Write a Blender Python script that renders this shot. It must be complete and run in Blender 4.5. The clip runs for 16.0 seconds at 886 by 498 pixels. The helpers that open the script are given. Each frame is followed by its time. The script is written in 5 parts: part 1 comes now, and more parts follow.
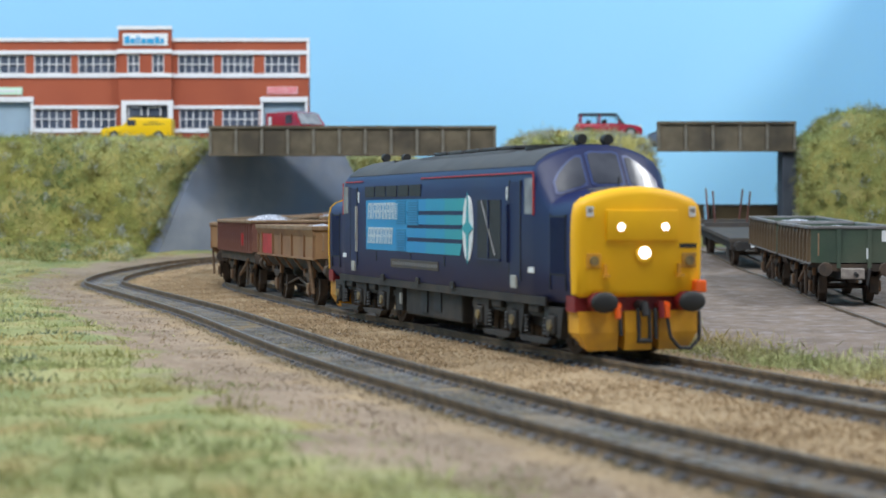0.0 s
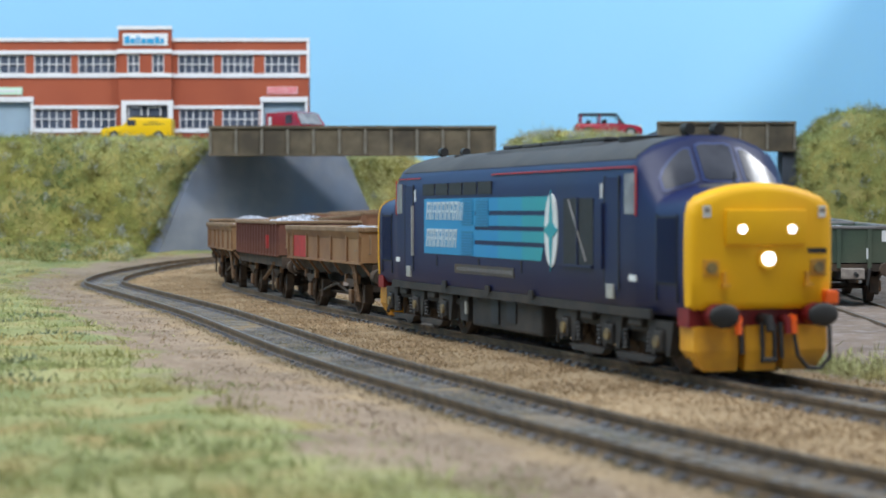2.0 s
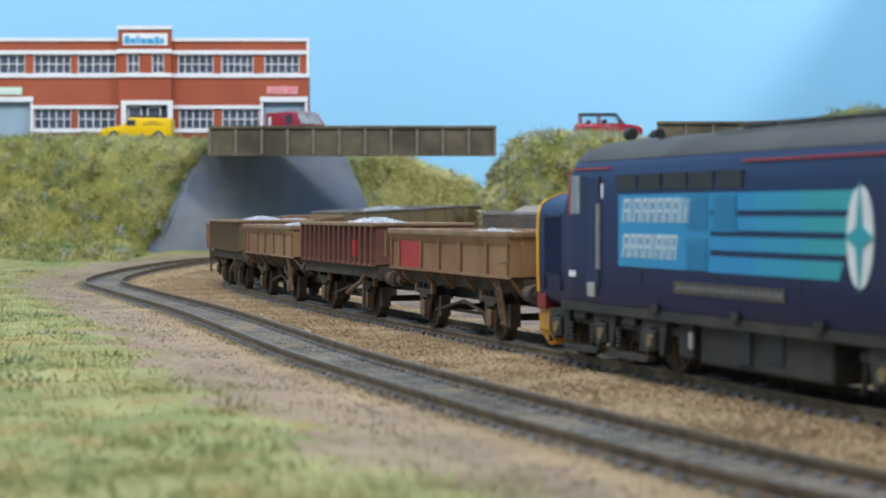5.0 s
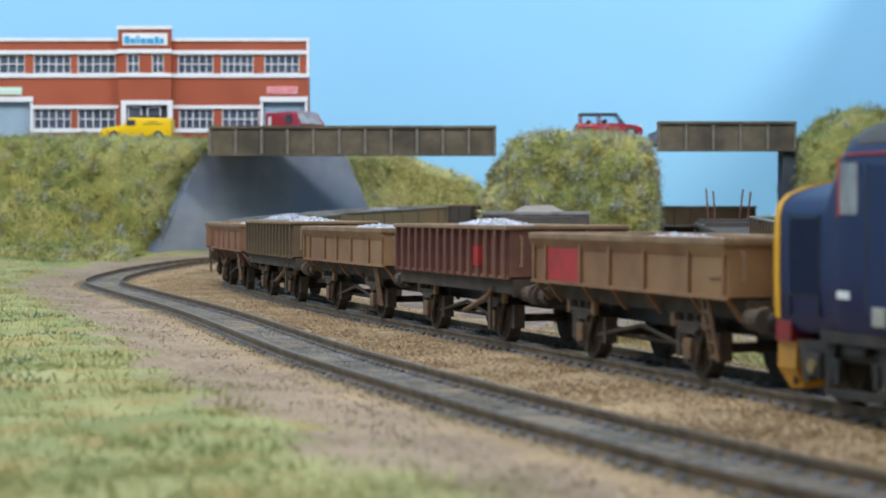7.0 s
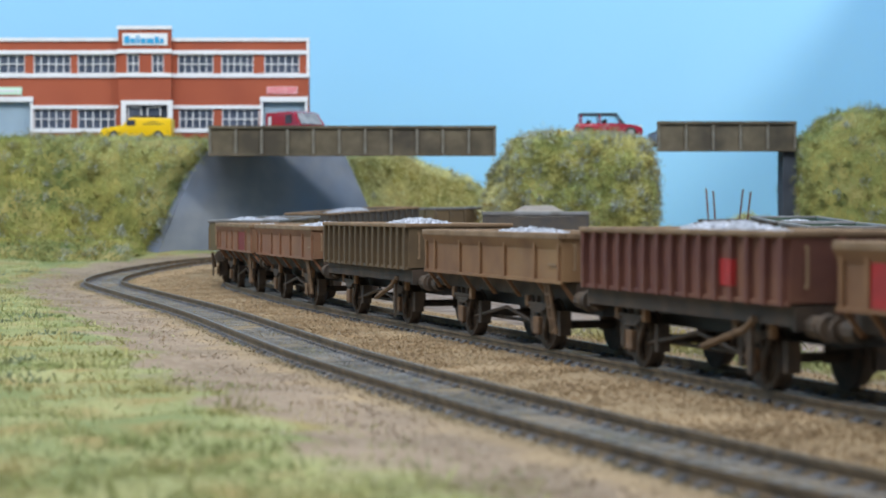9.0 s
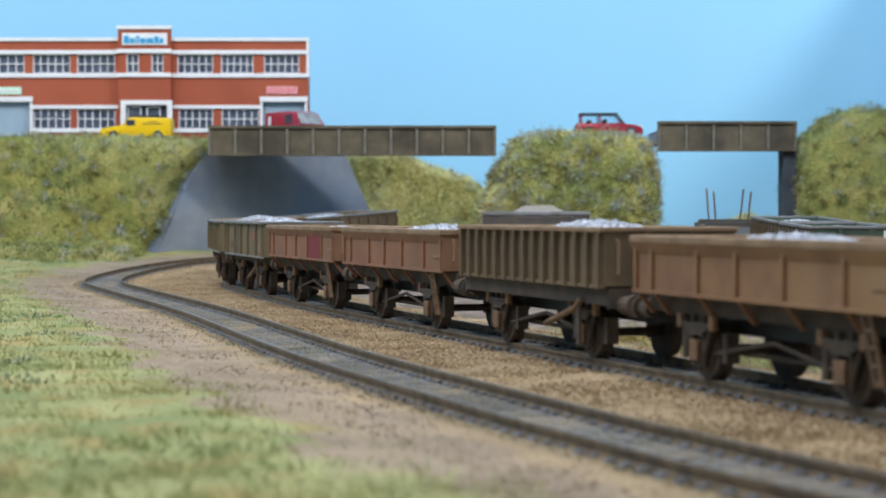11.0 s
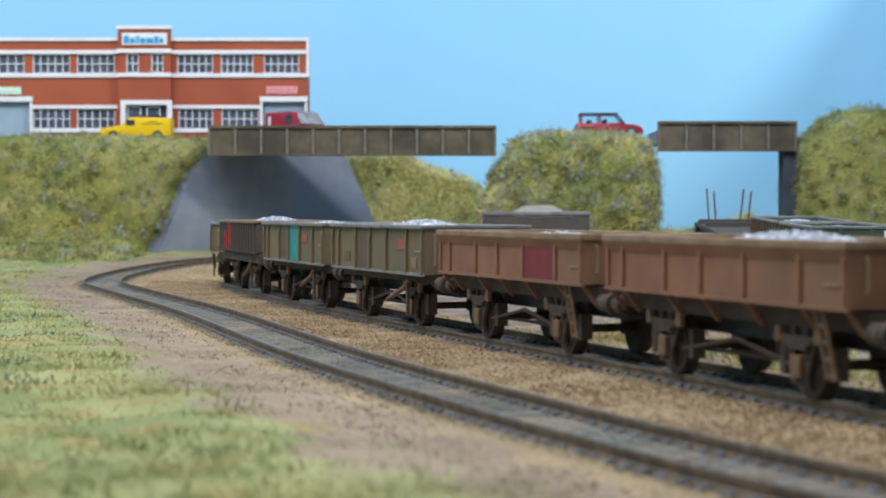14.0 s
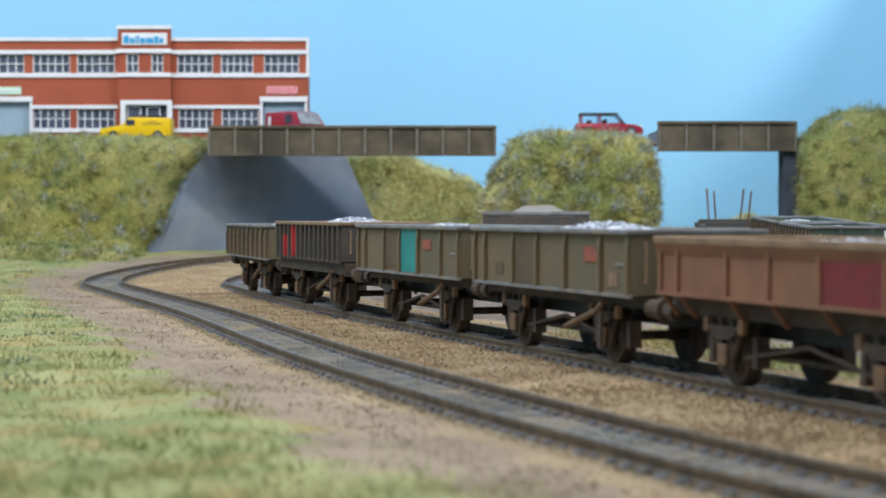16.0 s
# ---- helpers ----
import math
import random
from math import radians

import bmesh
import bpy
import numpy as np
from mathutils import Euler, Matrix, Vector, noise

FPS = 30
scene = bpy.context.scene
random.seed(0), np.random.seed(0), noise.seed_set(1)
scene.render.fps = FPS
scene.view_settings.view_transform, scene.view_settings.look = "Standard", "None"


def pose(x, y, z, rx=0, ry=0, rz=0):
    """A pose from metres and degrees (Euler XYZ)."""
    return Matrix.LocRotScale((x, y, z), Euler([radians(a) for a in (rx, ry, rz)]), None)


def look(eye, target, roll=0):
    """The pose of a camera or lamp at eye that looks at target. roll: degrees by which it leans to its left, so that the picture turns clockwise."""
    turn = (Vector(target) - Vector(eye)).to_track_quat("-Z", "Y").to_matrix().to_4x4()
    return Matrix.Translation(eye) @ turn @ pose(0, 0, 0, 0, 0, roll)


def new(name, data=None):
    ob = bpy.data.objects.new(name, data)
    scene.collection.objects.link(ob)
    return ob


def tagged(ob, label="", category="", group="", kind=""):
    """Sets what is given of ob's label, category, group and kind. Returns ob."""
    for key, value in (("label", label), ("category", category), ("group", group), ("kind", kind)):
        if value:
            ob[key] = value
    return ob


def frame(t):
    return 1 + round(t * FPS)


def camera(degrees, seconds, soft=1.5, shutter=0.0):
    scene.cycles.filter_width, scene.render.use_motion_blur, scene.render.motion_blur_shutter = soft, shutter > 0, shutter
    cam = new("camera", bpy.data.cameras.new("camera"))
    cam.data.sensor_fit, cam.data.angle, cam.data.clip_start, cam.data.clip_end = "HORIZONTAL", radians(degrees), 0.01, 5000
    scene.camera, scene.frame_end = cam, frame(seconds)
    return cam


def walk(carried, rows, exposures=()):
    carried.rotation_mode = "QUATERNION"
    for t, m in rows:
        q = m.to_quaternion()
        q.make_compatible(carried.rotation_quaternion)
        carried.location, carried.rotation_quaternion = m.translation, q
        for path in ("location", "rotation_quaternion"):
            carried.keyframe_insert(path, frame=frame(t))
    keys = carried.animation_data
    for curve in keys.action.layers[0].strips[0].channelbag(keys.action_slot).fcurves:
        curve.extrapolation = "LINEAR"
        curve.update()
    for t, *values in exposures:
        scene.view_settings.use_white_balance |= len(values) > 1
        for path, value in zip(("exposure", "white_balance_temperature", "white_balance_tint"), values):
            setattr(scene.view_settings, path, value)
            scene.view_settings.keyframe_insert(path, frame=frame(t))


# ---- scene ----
cam = camera(25.97, 16.0, soft=1.7, shutter=0.4)
cam.data.dof.use_dof = True
cam.data.dof.focus_distance = 0.69
cam.data.dof.aperture_fstop = 40.0


def eye(dy):
    return look((0, dy, 0.035), (0, 1 + dy, 0.035 - math.tan(radians(1.095))))


walk(cam, [(0, eye(-0.002)), (3, eye(-0.002)), (6.3, eye(-0.0005)), (9.2, eye(-0.0005)), (12, eye(0.002)), (16, eye(0.002))],
     [(0, 0.0), (16, 0.0)])

# ---- world and light ----
world = bpy.data.worlds.new("room")
scene.world = world
world.use_nodes = True
world.node_tree.nodes["Background"].inputs[0].default_value = (0.68, 0.84, 1.0, 1)
world.node_tree.nodes["Background"].inputs[1].default_value = 0.47


def area(name, eye_at, target, sx, sy, power, colour):
    data = bpy.data.lights.new(name, "AREA")
    data.shape, data.size, data.size_y, data.energy, data.color = "RECTANGLE", sx, sy, power, colour
    ob = new(name, data)
    ob.matrix_world = look(eye_at, target)
    return ob


area("strip_light", (-0.45, 0.40, 1.0), (0.0, 1.05, 0.0), 1.7, 0.35, 19.3, (0.95, 0.97, 1.0))
# Added lamp out of view; the backdrop's low wing cuts its light on the sky.
area("room_lamp", (0.9, 0.55, 0.94), (0.0, 1.2, 0.1), 0.16, 0.16, 9.5, (0.96, 0.98, 1.0))


# ---- materials ----
def mat(name, base, rough=0.6, metal=0.0, second=None, scale=300.0, mix=(0.35, 0.65), bump=0.0, bscale=900.0, third=None, island=0.0,
        spec=0.5, detail=4.0):
    """A node material: two or three colours mixed by noise at two scales, with a fine relief. Scales are per metre."""
    m = bpy.data.materials.new(name)
    m.use_nodes = True
    nt = m.node_tree
    b = nt.nodes["Principled BSDF"]
    b.inputs["Roughness"].default_value, b.inputs["Metallic"].default_value = rough, metal
    b.inputs["Specular IOR Level"].default_value = spec
    b.inputs["Base Color"].default_value = (*base, 1)
    tc = nt.nodes.new("ShaderNodeTexCoord")
    link = nt.links.new
    col = None

    def noise_fac(sc, lo, hi):
        n = nt.nodes.new("ShaderNodeTexNoise")
        n.inputs["Scale"].default_value, n.inputs["Detail"].default_value = sc, detail
        link(tc.outputs["Object"], n.inputs["Vector"])
        r = nt.nodes.new("ShaderNodeMapRange")
        r.inputs[1].default_value, r.inputs[2].default_value = lo, hi
        link(n.outputs["Fac"], r.inputs[0])
        return r.outputs[0]

    def blend(a, c, fac):
        x = nt.nodes.new("ShaderNodeMix")
        x.data_type = "RGBA"
        link(fac, x.inputs[0])
        if a is None:
            x.inputs[6].default_value = (*base, 1)
        else:
            link(a, x.inputs[6])
        x.inputs[7].default_value = (*c, 1)
        return x.outputs[2]

    if second:
        col = blend(col, second, noise_fac(scale, *mix))
    if third:
        col = blend(col, third, noise_fac(scale * 0.3, 0.48, 0.68))
    if island and col is not None:
        g = nt.nodes.new("ShaderNodeNewGeometry")
        h = nt.nodes.new("ShaderNodeHueSaturation")
        r = nt.nodes.new("ShaderNodeMapRange")
        r.inputs[3].default_value, r.inputs[4].default_value = 1 - island, 1 + island
        link(g.outputs["Random Per Island"], r.inputs[0])
        link(r.outputs[0], h.inputs["Value"])
        link(col, h.inputs["Color"])
        col = h.outputs[0]
    if col is not None:
        link(col, b.inputs["Base Color"])
    if bump:
        n = nt.nodes.new("ShaderNodeTexNoise")
        n.inputs["Scale"].default_value, n.inputs["Detail"].default_value = bscale, 5.0
        link(tc.outputs["Object"], n.inputs["Vector"])
        k = nt.nodes.new("ShaderNodeBump")
        k.inputs["Strength"].default_value, k.inputs["Distance"].default_value = bump, 0.0006
        link(n.outputs["Fac"], k.inputs["Height"])
        link(k.outputs[0], b.inputs["Normal"])
    return m


def glow(name, colour, strength):
    m = mat(name, colour)
    b = m.node_tree.nodes["Principled BSDF"]
    b.inputs["Emission Color"].default_value, b.inputs["Emission Strength"].default_value = (*colour, 1), strength
    return m


def clear_glass(name):
    m = mat(name, (0.9, 0.95, 0.97), 0.04)
    m.node_tree.nodes["Principled BSDF"].inputs["Transmission Weight"].default_value = 1.0
    return m


M = {
    "navy": mat("navy_paint", (0.006, 0.013, 0.072), 0.42, second=(0.008, 0.016, 0.076), scale=60, third=(0.013, 0.018, 0.06), spec=0.3),
    # Lighter than the body navy: bevelled frame edges catching light, done in colour.
    "navy_light": mat("navy_frame", (0.018, 0.04, 0.17), 0.35, second=(0.02, 0.045, 0.16), scale=90),
    "roof": mat("roof_grey", (0.045, 0.048, 0.055), 0.7, second=(0.06, 0.06, 0.062), scale=180, third=(0.035, 0.035, 0.04), bump=0.1),
    "yellow": mat("warning_yellow", (0.86, 0.47, 0.003), 0.45, second=(0.82, 0.43, 0.004), scale=70, third=(0.74, 0.38, 0.01), spec=0.35),
    "yellow_dirty": mat("worn_yellow", (0.75, 0.36, 0.015), 0.55, second=(0.55, 0.25, 0.02), scale=150, third=(0.25, 0.13, 0.03)),
    "red": mat("bufferbeam_red", (0.22, 0.01, 0.012), 0.5, second=(0.14, 0.01, 0.012), scale=200),
    "redline": mat("cantrail_red", (0.55, 0.04, 0.035), 0.5),
    "orange": mat("orange_plastic", (0.85, 0.12, 0.01), 0.4),
    "under": mat("underframe_dirt", (0.017, 0.016, 0.016), 0.75, second=(0.03, 0.026, 0.023), scale=260, third=(0.05, 0.04, 0.032), bump=0.2),
    "black": mat("black_plastic", (0.012, 0.012, 0.013), 0.6, second=(0.02, 0.02, 0.02), scale=200),
    "brass": mat("axlebox_brass", (0.24, 0.17, 0.06), 0.6, second=(0.1, 0.08, 0.05), scale=500),
    "logo": mat("logo_blue", (0.012, 0.225, 0.50), 0.45, second=(0.016, 0.25, 0.49), scale=50),
    "logo_mid": mat("logo_cyan", (0.014, 0.26, 0.45), 0.45, second=(0.018, 0.28, 0.44), scale=50),
    "logo_louvre": mat("logo_louvre", (0.012, 0.16, 0.32), 0.5, second=(0.02, 0.19, 0.34), scale=80),
    "logo_teal": mat("logo_teal", (0.02, 0.29, 0.37), 0.45, second=(0.025, 0.31, 0.36), scale=50),
    "white": mat("white_paint", (0.72, 0.75, 0.76), 0.5, second=(0.62, 0.65, 0.66), scale=120),
    "letterpale": mat("livery_pale", (0.56, 0.64, 0.69), 0.5, second=(0.50, 0.59, 0.65), scale=120),
    "seeglass": clear_glass("clear_car_glass"),
    "silver": mat("silver_box", (0.40, 0.40, 0.37), 0.5, second=(0.3, 0.3, 0.28), scale=400),
    "glass": mat("cab_glass", (0.03, 0.035, 0.05), 0.2, second=(0.07, 0.075, 0.095), scale=90, spec=0.22),
    # Opaque pale grey: reflections and light through the glass are in the colour.
    "window_pale": mat("pale_window", (0.30, 0.32, 0.34), 0.25, second=(0.18, 0.19, 0.22), scale=160),
    "grille": mat("grille_dark", (0.012, 0.013, 0.016), 0.6, second=(0.02, 0.02, 0.024), scale=700),
    "steel": mat("rail_steel", (0.15, 0.14, 0.135), 0.45, 0.5, second=(0.11, 0.095, 0.08), scale=200),
    "rust": mat("rail_rust", (0.19, 0.13, 0.075), 0.8, second=(0.09, 0.065, 0.042), scale=300, bump=0.2),
    "sleeper": mat("sleeper_wood", (0.18, 0.19, 0.215), 0.85, second=(0.13, 0.135, 0.15), scale=350, third=(0.16, 0.15, 0.13), bump=0.5, bscale=1500),
    "tan": mat("tan_rust", (0.24, 0.125, 0.058), 0.8, second=(0.165, 0.08, 0.042), scale=60, third=(0.30, 0.18, 0.085), bump=0.2),
    "bauxite": mat("bauxite_brown", (0.15, 0.055, 0.037), 0.75, second=(0.105, 0.036, 0.03), scale=90, third=(0.21, 0.095, 0.055), bump=0.2),
    "olive": mat("olive_brown", (0.125, 0.083, 0.042), 0.8, second=(0.085, 0.058, 0.034), scale=90, third=(0.165, 0.11, 0.06), bump=0.2),
    "umber": mat("reddish_tan", (0.25, 0.115, 0.06), 0.8, second=(0.18, 0.076, 0.042), scale=60, third=(0.17, 0.095, 0.052), bump=0.2),
    "green": mat("dutch_green", (0.135, 0.105, 0.055), 0.75, second=(0.165, 0.112, 0.055), scale=50, third=(0.085, 0.085, 0.055), bump=0.15),
    "sidgreen": mat("siding_green", (0.045, 0.085, 0.052), 0.65, second=(0.035, 0.06, 0.045), scale=110, third=(0.07, 0.09, 0.06), bump=0.12),
    "darkgrey": mat("dark_grey", (0.05, 0.045, 0.045), 0.75, second=(0.075, 0.06, 0.045), scale=130, bump=0.15),
    "capgrey": mat("cap_grey", (0.20, 0.20, 0.21), 0.65, second=(0.13, 0.125, 0.12), scale=160, third=(0.24, 0.2, 0.15), bump=0.1),
    "captan": mat("cap_tan", (0.26, 0.17, 0.10), 0.75, second=(0.18, 0.11, 0.06), scale=160, bump=0.1),
    "panel_red": mat("panel_red", (0.42, 0.02, 0.022), 0.6, second=(0.3, 0.02, 0.02), scale=200),
    "panel_maroon": mat("panel_maroon", (0.20, 0.012, 0.014), 0.65, second=(0.14, 0.014, 0.015), scale=200),
    "panel_teal": mat("panel_teal", (0.01, 0.25, 0.23), 0.55, second=(0.015, 0.18, 0.17), scale=200),
    "patch": mat("orange_patch", (0.38, 0.09, 0.05), 0.7, second=(0.2, 0.06, 0.04), scale=600),
    "wheel": mat("wheel_dirt", (0.045, 0.034, 0.027), 0.8, second=(0.09, 0.06, 0.04), scale=300, bump=0.15),
    "lever": mat("rusty_lever", (0.16, 0.09, 0.045), 0.8, second=(0.09, 0.055, 0.03), scale=400),
    "wagonframe": mat("wagon_underframe", (0.05, 0.033, 0.024), 0.8, second=(0.085, 0.055, 0.036), scale=160, third=(0.03, 0.024, 0.02), bump=0.2),
    "axletan": mat("axlebox_rust", (0.22, 0.12, 0.06), 0.85, second=(0.12, 0.07, 0.04), scale=260),
    "stone": mat("white_stone", (0.56, 0.59, 0.66), 0.9, second=(0.30, 0.32, 0.37), scale=500, island=0.3),
    "girder": mat("girder_paint", (0.085, 0.068, 0.042), 0.8, second=(0.125, 0.10, 0.065), scale=110, third=(0.05, 0.04, 0.027), bump=0.25),
    "girder_worn": mat("girder_worn", (0.125, 0.112, 0.088), 0.8, second=(0.20, 0.19, 0.165), scale=120, third=(0.085, 0.068, 0.042), bump=0.2),
    # The bluer patches put the sky's reflected light into the concrete's colour.
    "concrete": mat("abutment_grey", (0.25, 0.27, 0.31), 0.85, second=(0.19, 0.21, 0.26), scale=45, third=(0.20, 0.255, 0.37), bump=0.25, bscale=300),
    "pier_dark": mat("pier_blue_grey", (0.065, 0.08, 0.105), 0.85, second=(0.045, 0.055, 0.075), scale=70, bump=0.2),
    "brick": mat("brick_red", (0.36, 0.085, 0.04), 0.85, second=(0.31, 0.07, 0.035), scale=25, third=(0.40, 0.10, 0.05)),
    "trimwhite": mat("trim_white", (0.78, 0.79, 0.82), 0.7, second=(0.72, 0.73, 0.76), scale=60),
    "pane": mat("dark_pane", (0.05, 0.065, 0.10), 0.2, second=(0.10, 0.12, 0.17), scale=90),
    "shutter": mat("roller_shutter", (0.36, 0.48, 0.58), 0.6, second=(0.33, 0.44, 0.54), scale=70),
    "vanyellow": mat("van_yellow", (0.86, 0.56, 0.005), 0.3, second=(0.8, 0.5, 0.005), scale=60),
    "carred": mat("car_red", (0.34, 0.01, 0.03), 0.2, second=(0.28, 0.01, 0.03), scale=60),
    "signpink": mat("sign_pink", (0.80, 0.42, 0.45), 0.6, second=(0.76, 0.4, 0.42), scale=100),
    "signgreen": mat("sign_green", (0.55, 0.80, 0.62), 0.6, second=(0.5, 0.76, 0.6), scale=100),
    "signred": mat("sign_red", (0.62, 0.04, 0.06), 0.6),
    "signblue": mat("sign_blue", (0.03, 0.33, 0.62), 0.6),
    "sand": mat("sand_load", (0.30, 0.27, 0.24), 0.95, second=(0.24, 0.21, 0.19), scale=500, bump=0.4),
    "road": mat("road_grey", (0.12, 0.12, 0.125), 0.9, second=(0.09, 0.09, 0.09), scale=200, bump=0.2),
    "soil": mat("scrub_soil", (0.30, 0.26, 0.07), 0.95, second=(0.19, 0.20, 0.055), scale=90, third=(0.40, 0.33, 0.13), bump=0.6),
}
FIBRES = {
    "scrub": mat("scrub_fibre", (0.33, 0.345, 0.095), 0.9, second=(0.13, 0.20, 0.075), scale=18, third=(0.48, 0.51, 0.24), island=0.4, mix=(0.42, 0.58)),
    # Brighter copy of scrub: light that upright faces lack is put into the colour.
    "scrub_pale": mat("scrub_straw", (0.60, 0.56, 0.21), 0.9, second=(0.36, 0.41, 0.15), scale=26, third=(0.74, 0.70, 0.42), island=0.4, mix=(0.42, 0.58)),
    # Paler copy of scrub: haze and the light missing under the bridge, as colour.
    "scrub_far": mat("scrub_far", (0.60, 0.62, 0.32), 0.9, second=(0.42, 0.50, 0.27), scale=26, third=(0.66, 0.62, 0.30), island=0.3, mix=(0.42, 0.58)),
    "scrub_dark": mat("scrub_dark", (0.27, 0.22, 0.06), 0.9, second=(0.14, 0.17, 0.05), scale=28, third=(0.28, 0.20, 0.07), island=0.4),
    "scrub_grey": mat("scrub_twig", (0.42, 0.44, 0.40), 0.9, second=(0.26, 0.29, 0.24), scale=60, island=0.4),
    "grass": mat("static_grass", (0.41, 0.41, 0.19), 0.9, second=(0.25, 0.30, 0.115), scale=34, third=(0.34, 0.25, 0.085), island=0.35, mix=(0.42, 0.58)),
    "tuft": mat("dark_tuft", (0.21, 0.25, 0.165), 0.9, second=(0.14, 0.18, 0.11), scale=80, island=0.45),
}


# ---- helpers of the build; all meshes are drawn in millimetres ----
def material_of(m):
    return m if not isinstance(m, str) else M[m]


def part(name, bm, material, parent=None, label="", smooth=False, bevel=0.0):
    if bevel:
        bmesh.ops.bevel(bm, geom=bm.edges[:], offset=bevel, segments=2, affect="EDGES", profile=0.6)
    bmesh.ops.scale(bm, vec=(0.001,) * 3, verts=bm.verts)
    bmesh.ops.recalc_face_normals(bm, faces=bm.faces[:])
    me = bpy.data.meshes.new(name)
    bm.to_mesh(me)
    bm.free()
    me.materials.append(material_of(material))
    if smooth:
        me.shade_smooth()
        me.set_sharp_from_angle(angle=radians(38))
    ob = new(name, me)
    if parent:
        ob.parent = parent
    if label:
        ob["label"] = label
    return ob


def again(ob, m, parent=None, name=None):
    """The same mesh once more, as an object of its own, at the pose m (metres)."""
    o = new(name or ob.name.split(".")[0], ob.data)
    o.parent = parent or ob.parent
    o.matrix_basis = m
    return o


def mpose(x, y, z, rx=0, ry=0, rz=0):
    return pose(x / 1000, y / 1000, z / 1000, rx, ry, rz)


def box(bm, x0, x1, y0, y1, z0, z1, m=None):
    vs = [bm.verts.new(c) for c in ((x0, y0, z0), (x1, y0, z0), (x1, y1, z0), (x0, y1, z0), (x0, y0, z1), (x1, y0, z1), (x1, y1, z1), (x0, y1, z1))]
    for f in ((3, 2, 1, 0), (4, 5, 6, 7), (0, 1, 5, 4), (1, 2, 6, 5), (2, 3, 7, 6), (3, 0, 4, 7)):
        bm.faces.new([vs[i] for i in f])
    if m is not None:
        bmesh.ops.transform(bm, matrix=m, verts=vs)
    return vs


def boxes(*rows):
    bm = bmesh.new()
    for r in rows:
        box(bm, *r)
    return bm


def tube(bm, a, b, r0, r1=None, n=12):
    """A round bar from a to b."""
    a, b = Vector(a), Vector(b)
    m = Matrix.Translation((a + b) / 2) @ (b - a).to_track_quat("Z", "Y").to_matrix().to_4x4()
    bmesh.ops.create_cone(bm, cap_ends=True, segments=n, radius1=r0, radius2=r0 if r1 is None else r1, depth=(b - a).length, matrix=m)


def rod(*segments, n=10):
    bm = bmesh.new()
    for a, b, r in segments:
        tube(bm, a, b, r, n=n)
    return bm


def loft(sections):
    """Rings of equal length joined to a skin, with both ends closed."""
    bm = bmesh.new()
    rings = [[bm.verts.new(p) for p in s] for s in sections]
    n = len(rings[0])
    for a, b in zip(rings, rings[1:]):
        for i in range(n):
            j = (i + 1) % n
            bm.faces.new((a[i], a[j], b[j], b[i]))
    bm.faces.new(rings[0][::-1])
    bm.faces.new(rings[-1])
    return bm


def prism(outline, y0, y1):
    """An outline in x and z, thick from y0 to y1."""
    return loft([[(x, y0, z) for x, z in outline], [(x, y1, z) for x, z in outline]])


def plate_on(outline, thick, m):
    """A flat outline (x, y), lifted by its thickness, set by the matrix m."""
    bm = loft([[(x, y, 0) for x, y in outline], [(x, y, thick) for x, y in outline]])
    bmesh.ops.transform(bm, matrix=m, verts=bm.verts)
    return bm


def empty(name, label, category, m=None, group="", kind=""):
    ob = new(name)
    ob.empty_display_size = 0.01
    if m is not None:
        ob.matrix_basis = m
    return tagged(ob, label, category, group, kind)


def smoothstep(x):
    x = np.clip(x, 0, 1)
    return x * x * (3 - 2 * x)


# ---- the plan of the tracks, in millimetres ----
def glide(points, n=30):
    c = np.array(points, float)
    p = np.vstack([2 * c[0] - c[1], c, 2 * c[-1] - c[-2]])
    out = []
    for i in range(1, len(p) - 2):
        for k in range(n):
            t = k / n
            out.append(0.5 * (2 * p[i] + (p[i + 1] - p[i - 1]) * t + (2 * p[i - 1] - 5 * p[i] + 4 * p[i + 1] - p[i + 2]) * t * t
                              + (3 * p[i] - p[i - 1] - 3 * p[i + 1] + p[i + 2]) * t ** 3))
    out.append(c[-1])
    return np.array(out)


def level(x, y):
    """How high the rails lie: the boards rise towards the back."""
    start = 1080 - 380 * smoothstep((np.asarray(x, float) - 40) / 90)
    y_ = np.asarray(y, float)
    ramp = smoothstep((y_ - 985) / 130) * (1 - smoothstep((y_ - 1190) / 90)) * smoothstep((np.asarray(x, float) - 125) / 25)
    return 9.5 * smoothstep((y_ - start) / (1360 - start)) + 6.0 * ramp


class Line:
    def __init__(self, points, origin=0):
        self.xy = glide(points)
        self.s = np.r_[0, np.cumsum(np.hypot(*np.diff(self.xy, axis=0).T))]
        self.s -= self.s[origin * 30]

    def at(self, u, off=0.0):
        """The point at u along the line, off millimetres to its near side, with the rails' level there."""
        p = np.array([np.interp(u, self.s, self.xy[:, k]) for k in (0, 1)])
        q = np.array([np.interp(u + 3, self.s, self.xy[:, k]) - np.interp(u - 3, self.s, self.xy[:, k]) for k in (0, 1)])
        q /= np.hypot(*q)
        z = float(level(*p))
        p = p + off * np.array([-q[1], q[0]])
        return p[0], p[1], z, q


MAIN = Line([(620, -560), (480, -380), (330, -170), (235, -30), (170, 92), (131.7, 218), (86.5, 342), (58.3, 428), (11.8, 570), (-23.8, 680), (-56.8, 790), (-97.0, 950),
             (-104.5, 1035), (-100.5, 1110), (-78, 1190), (-22, 1275), (65, 1342), (160, 1378), (260, 1390), (420, 1395), (700, 1395)], 4)
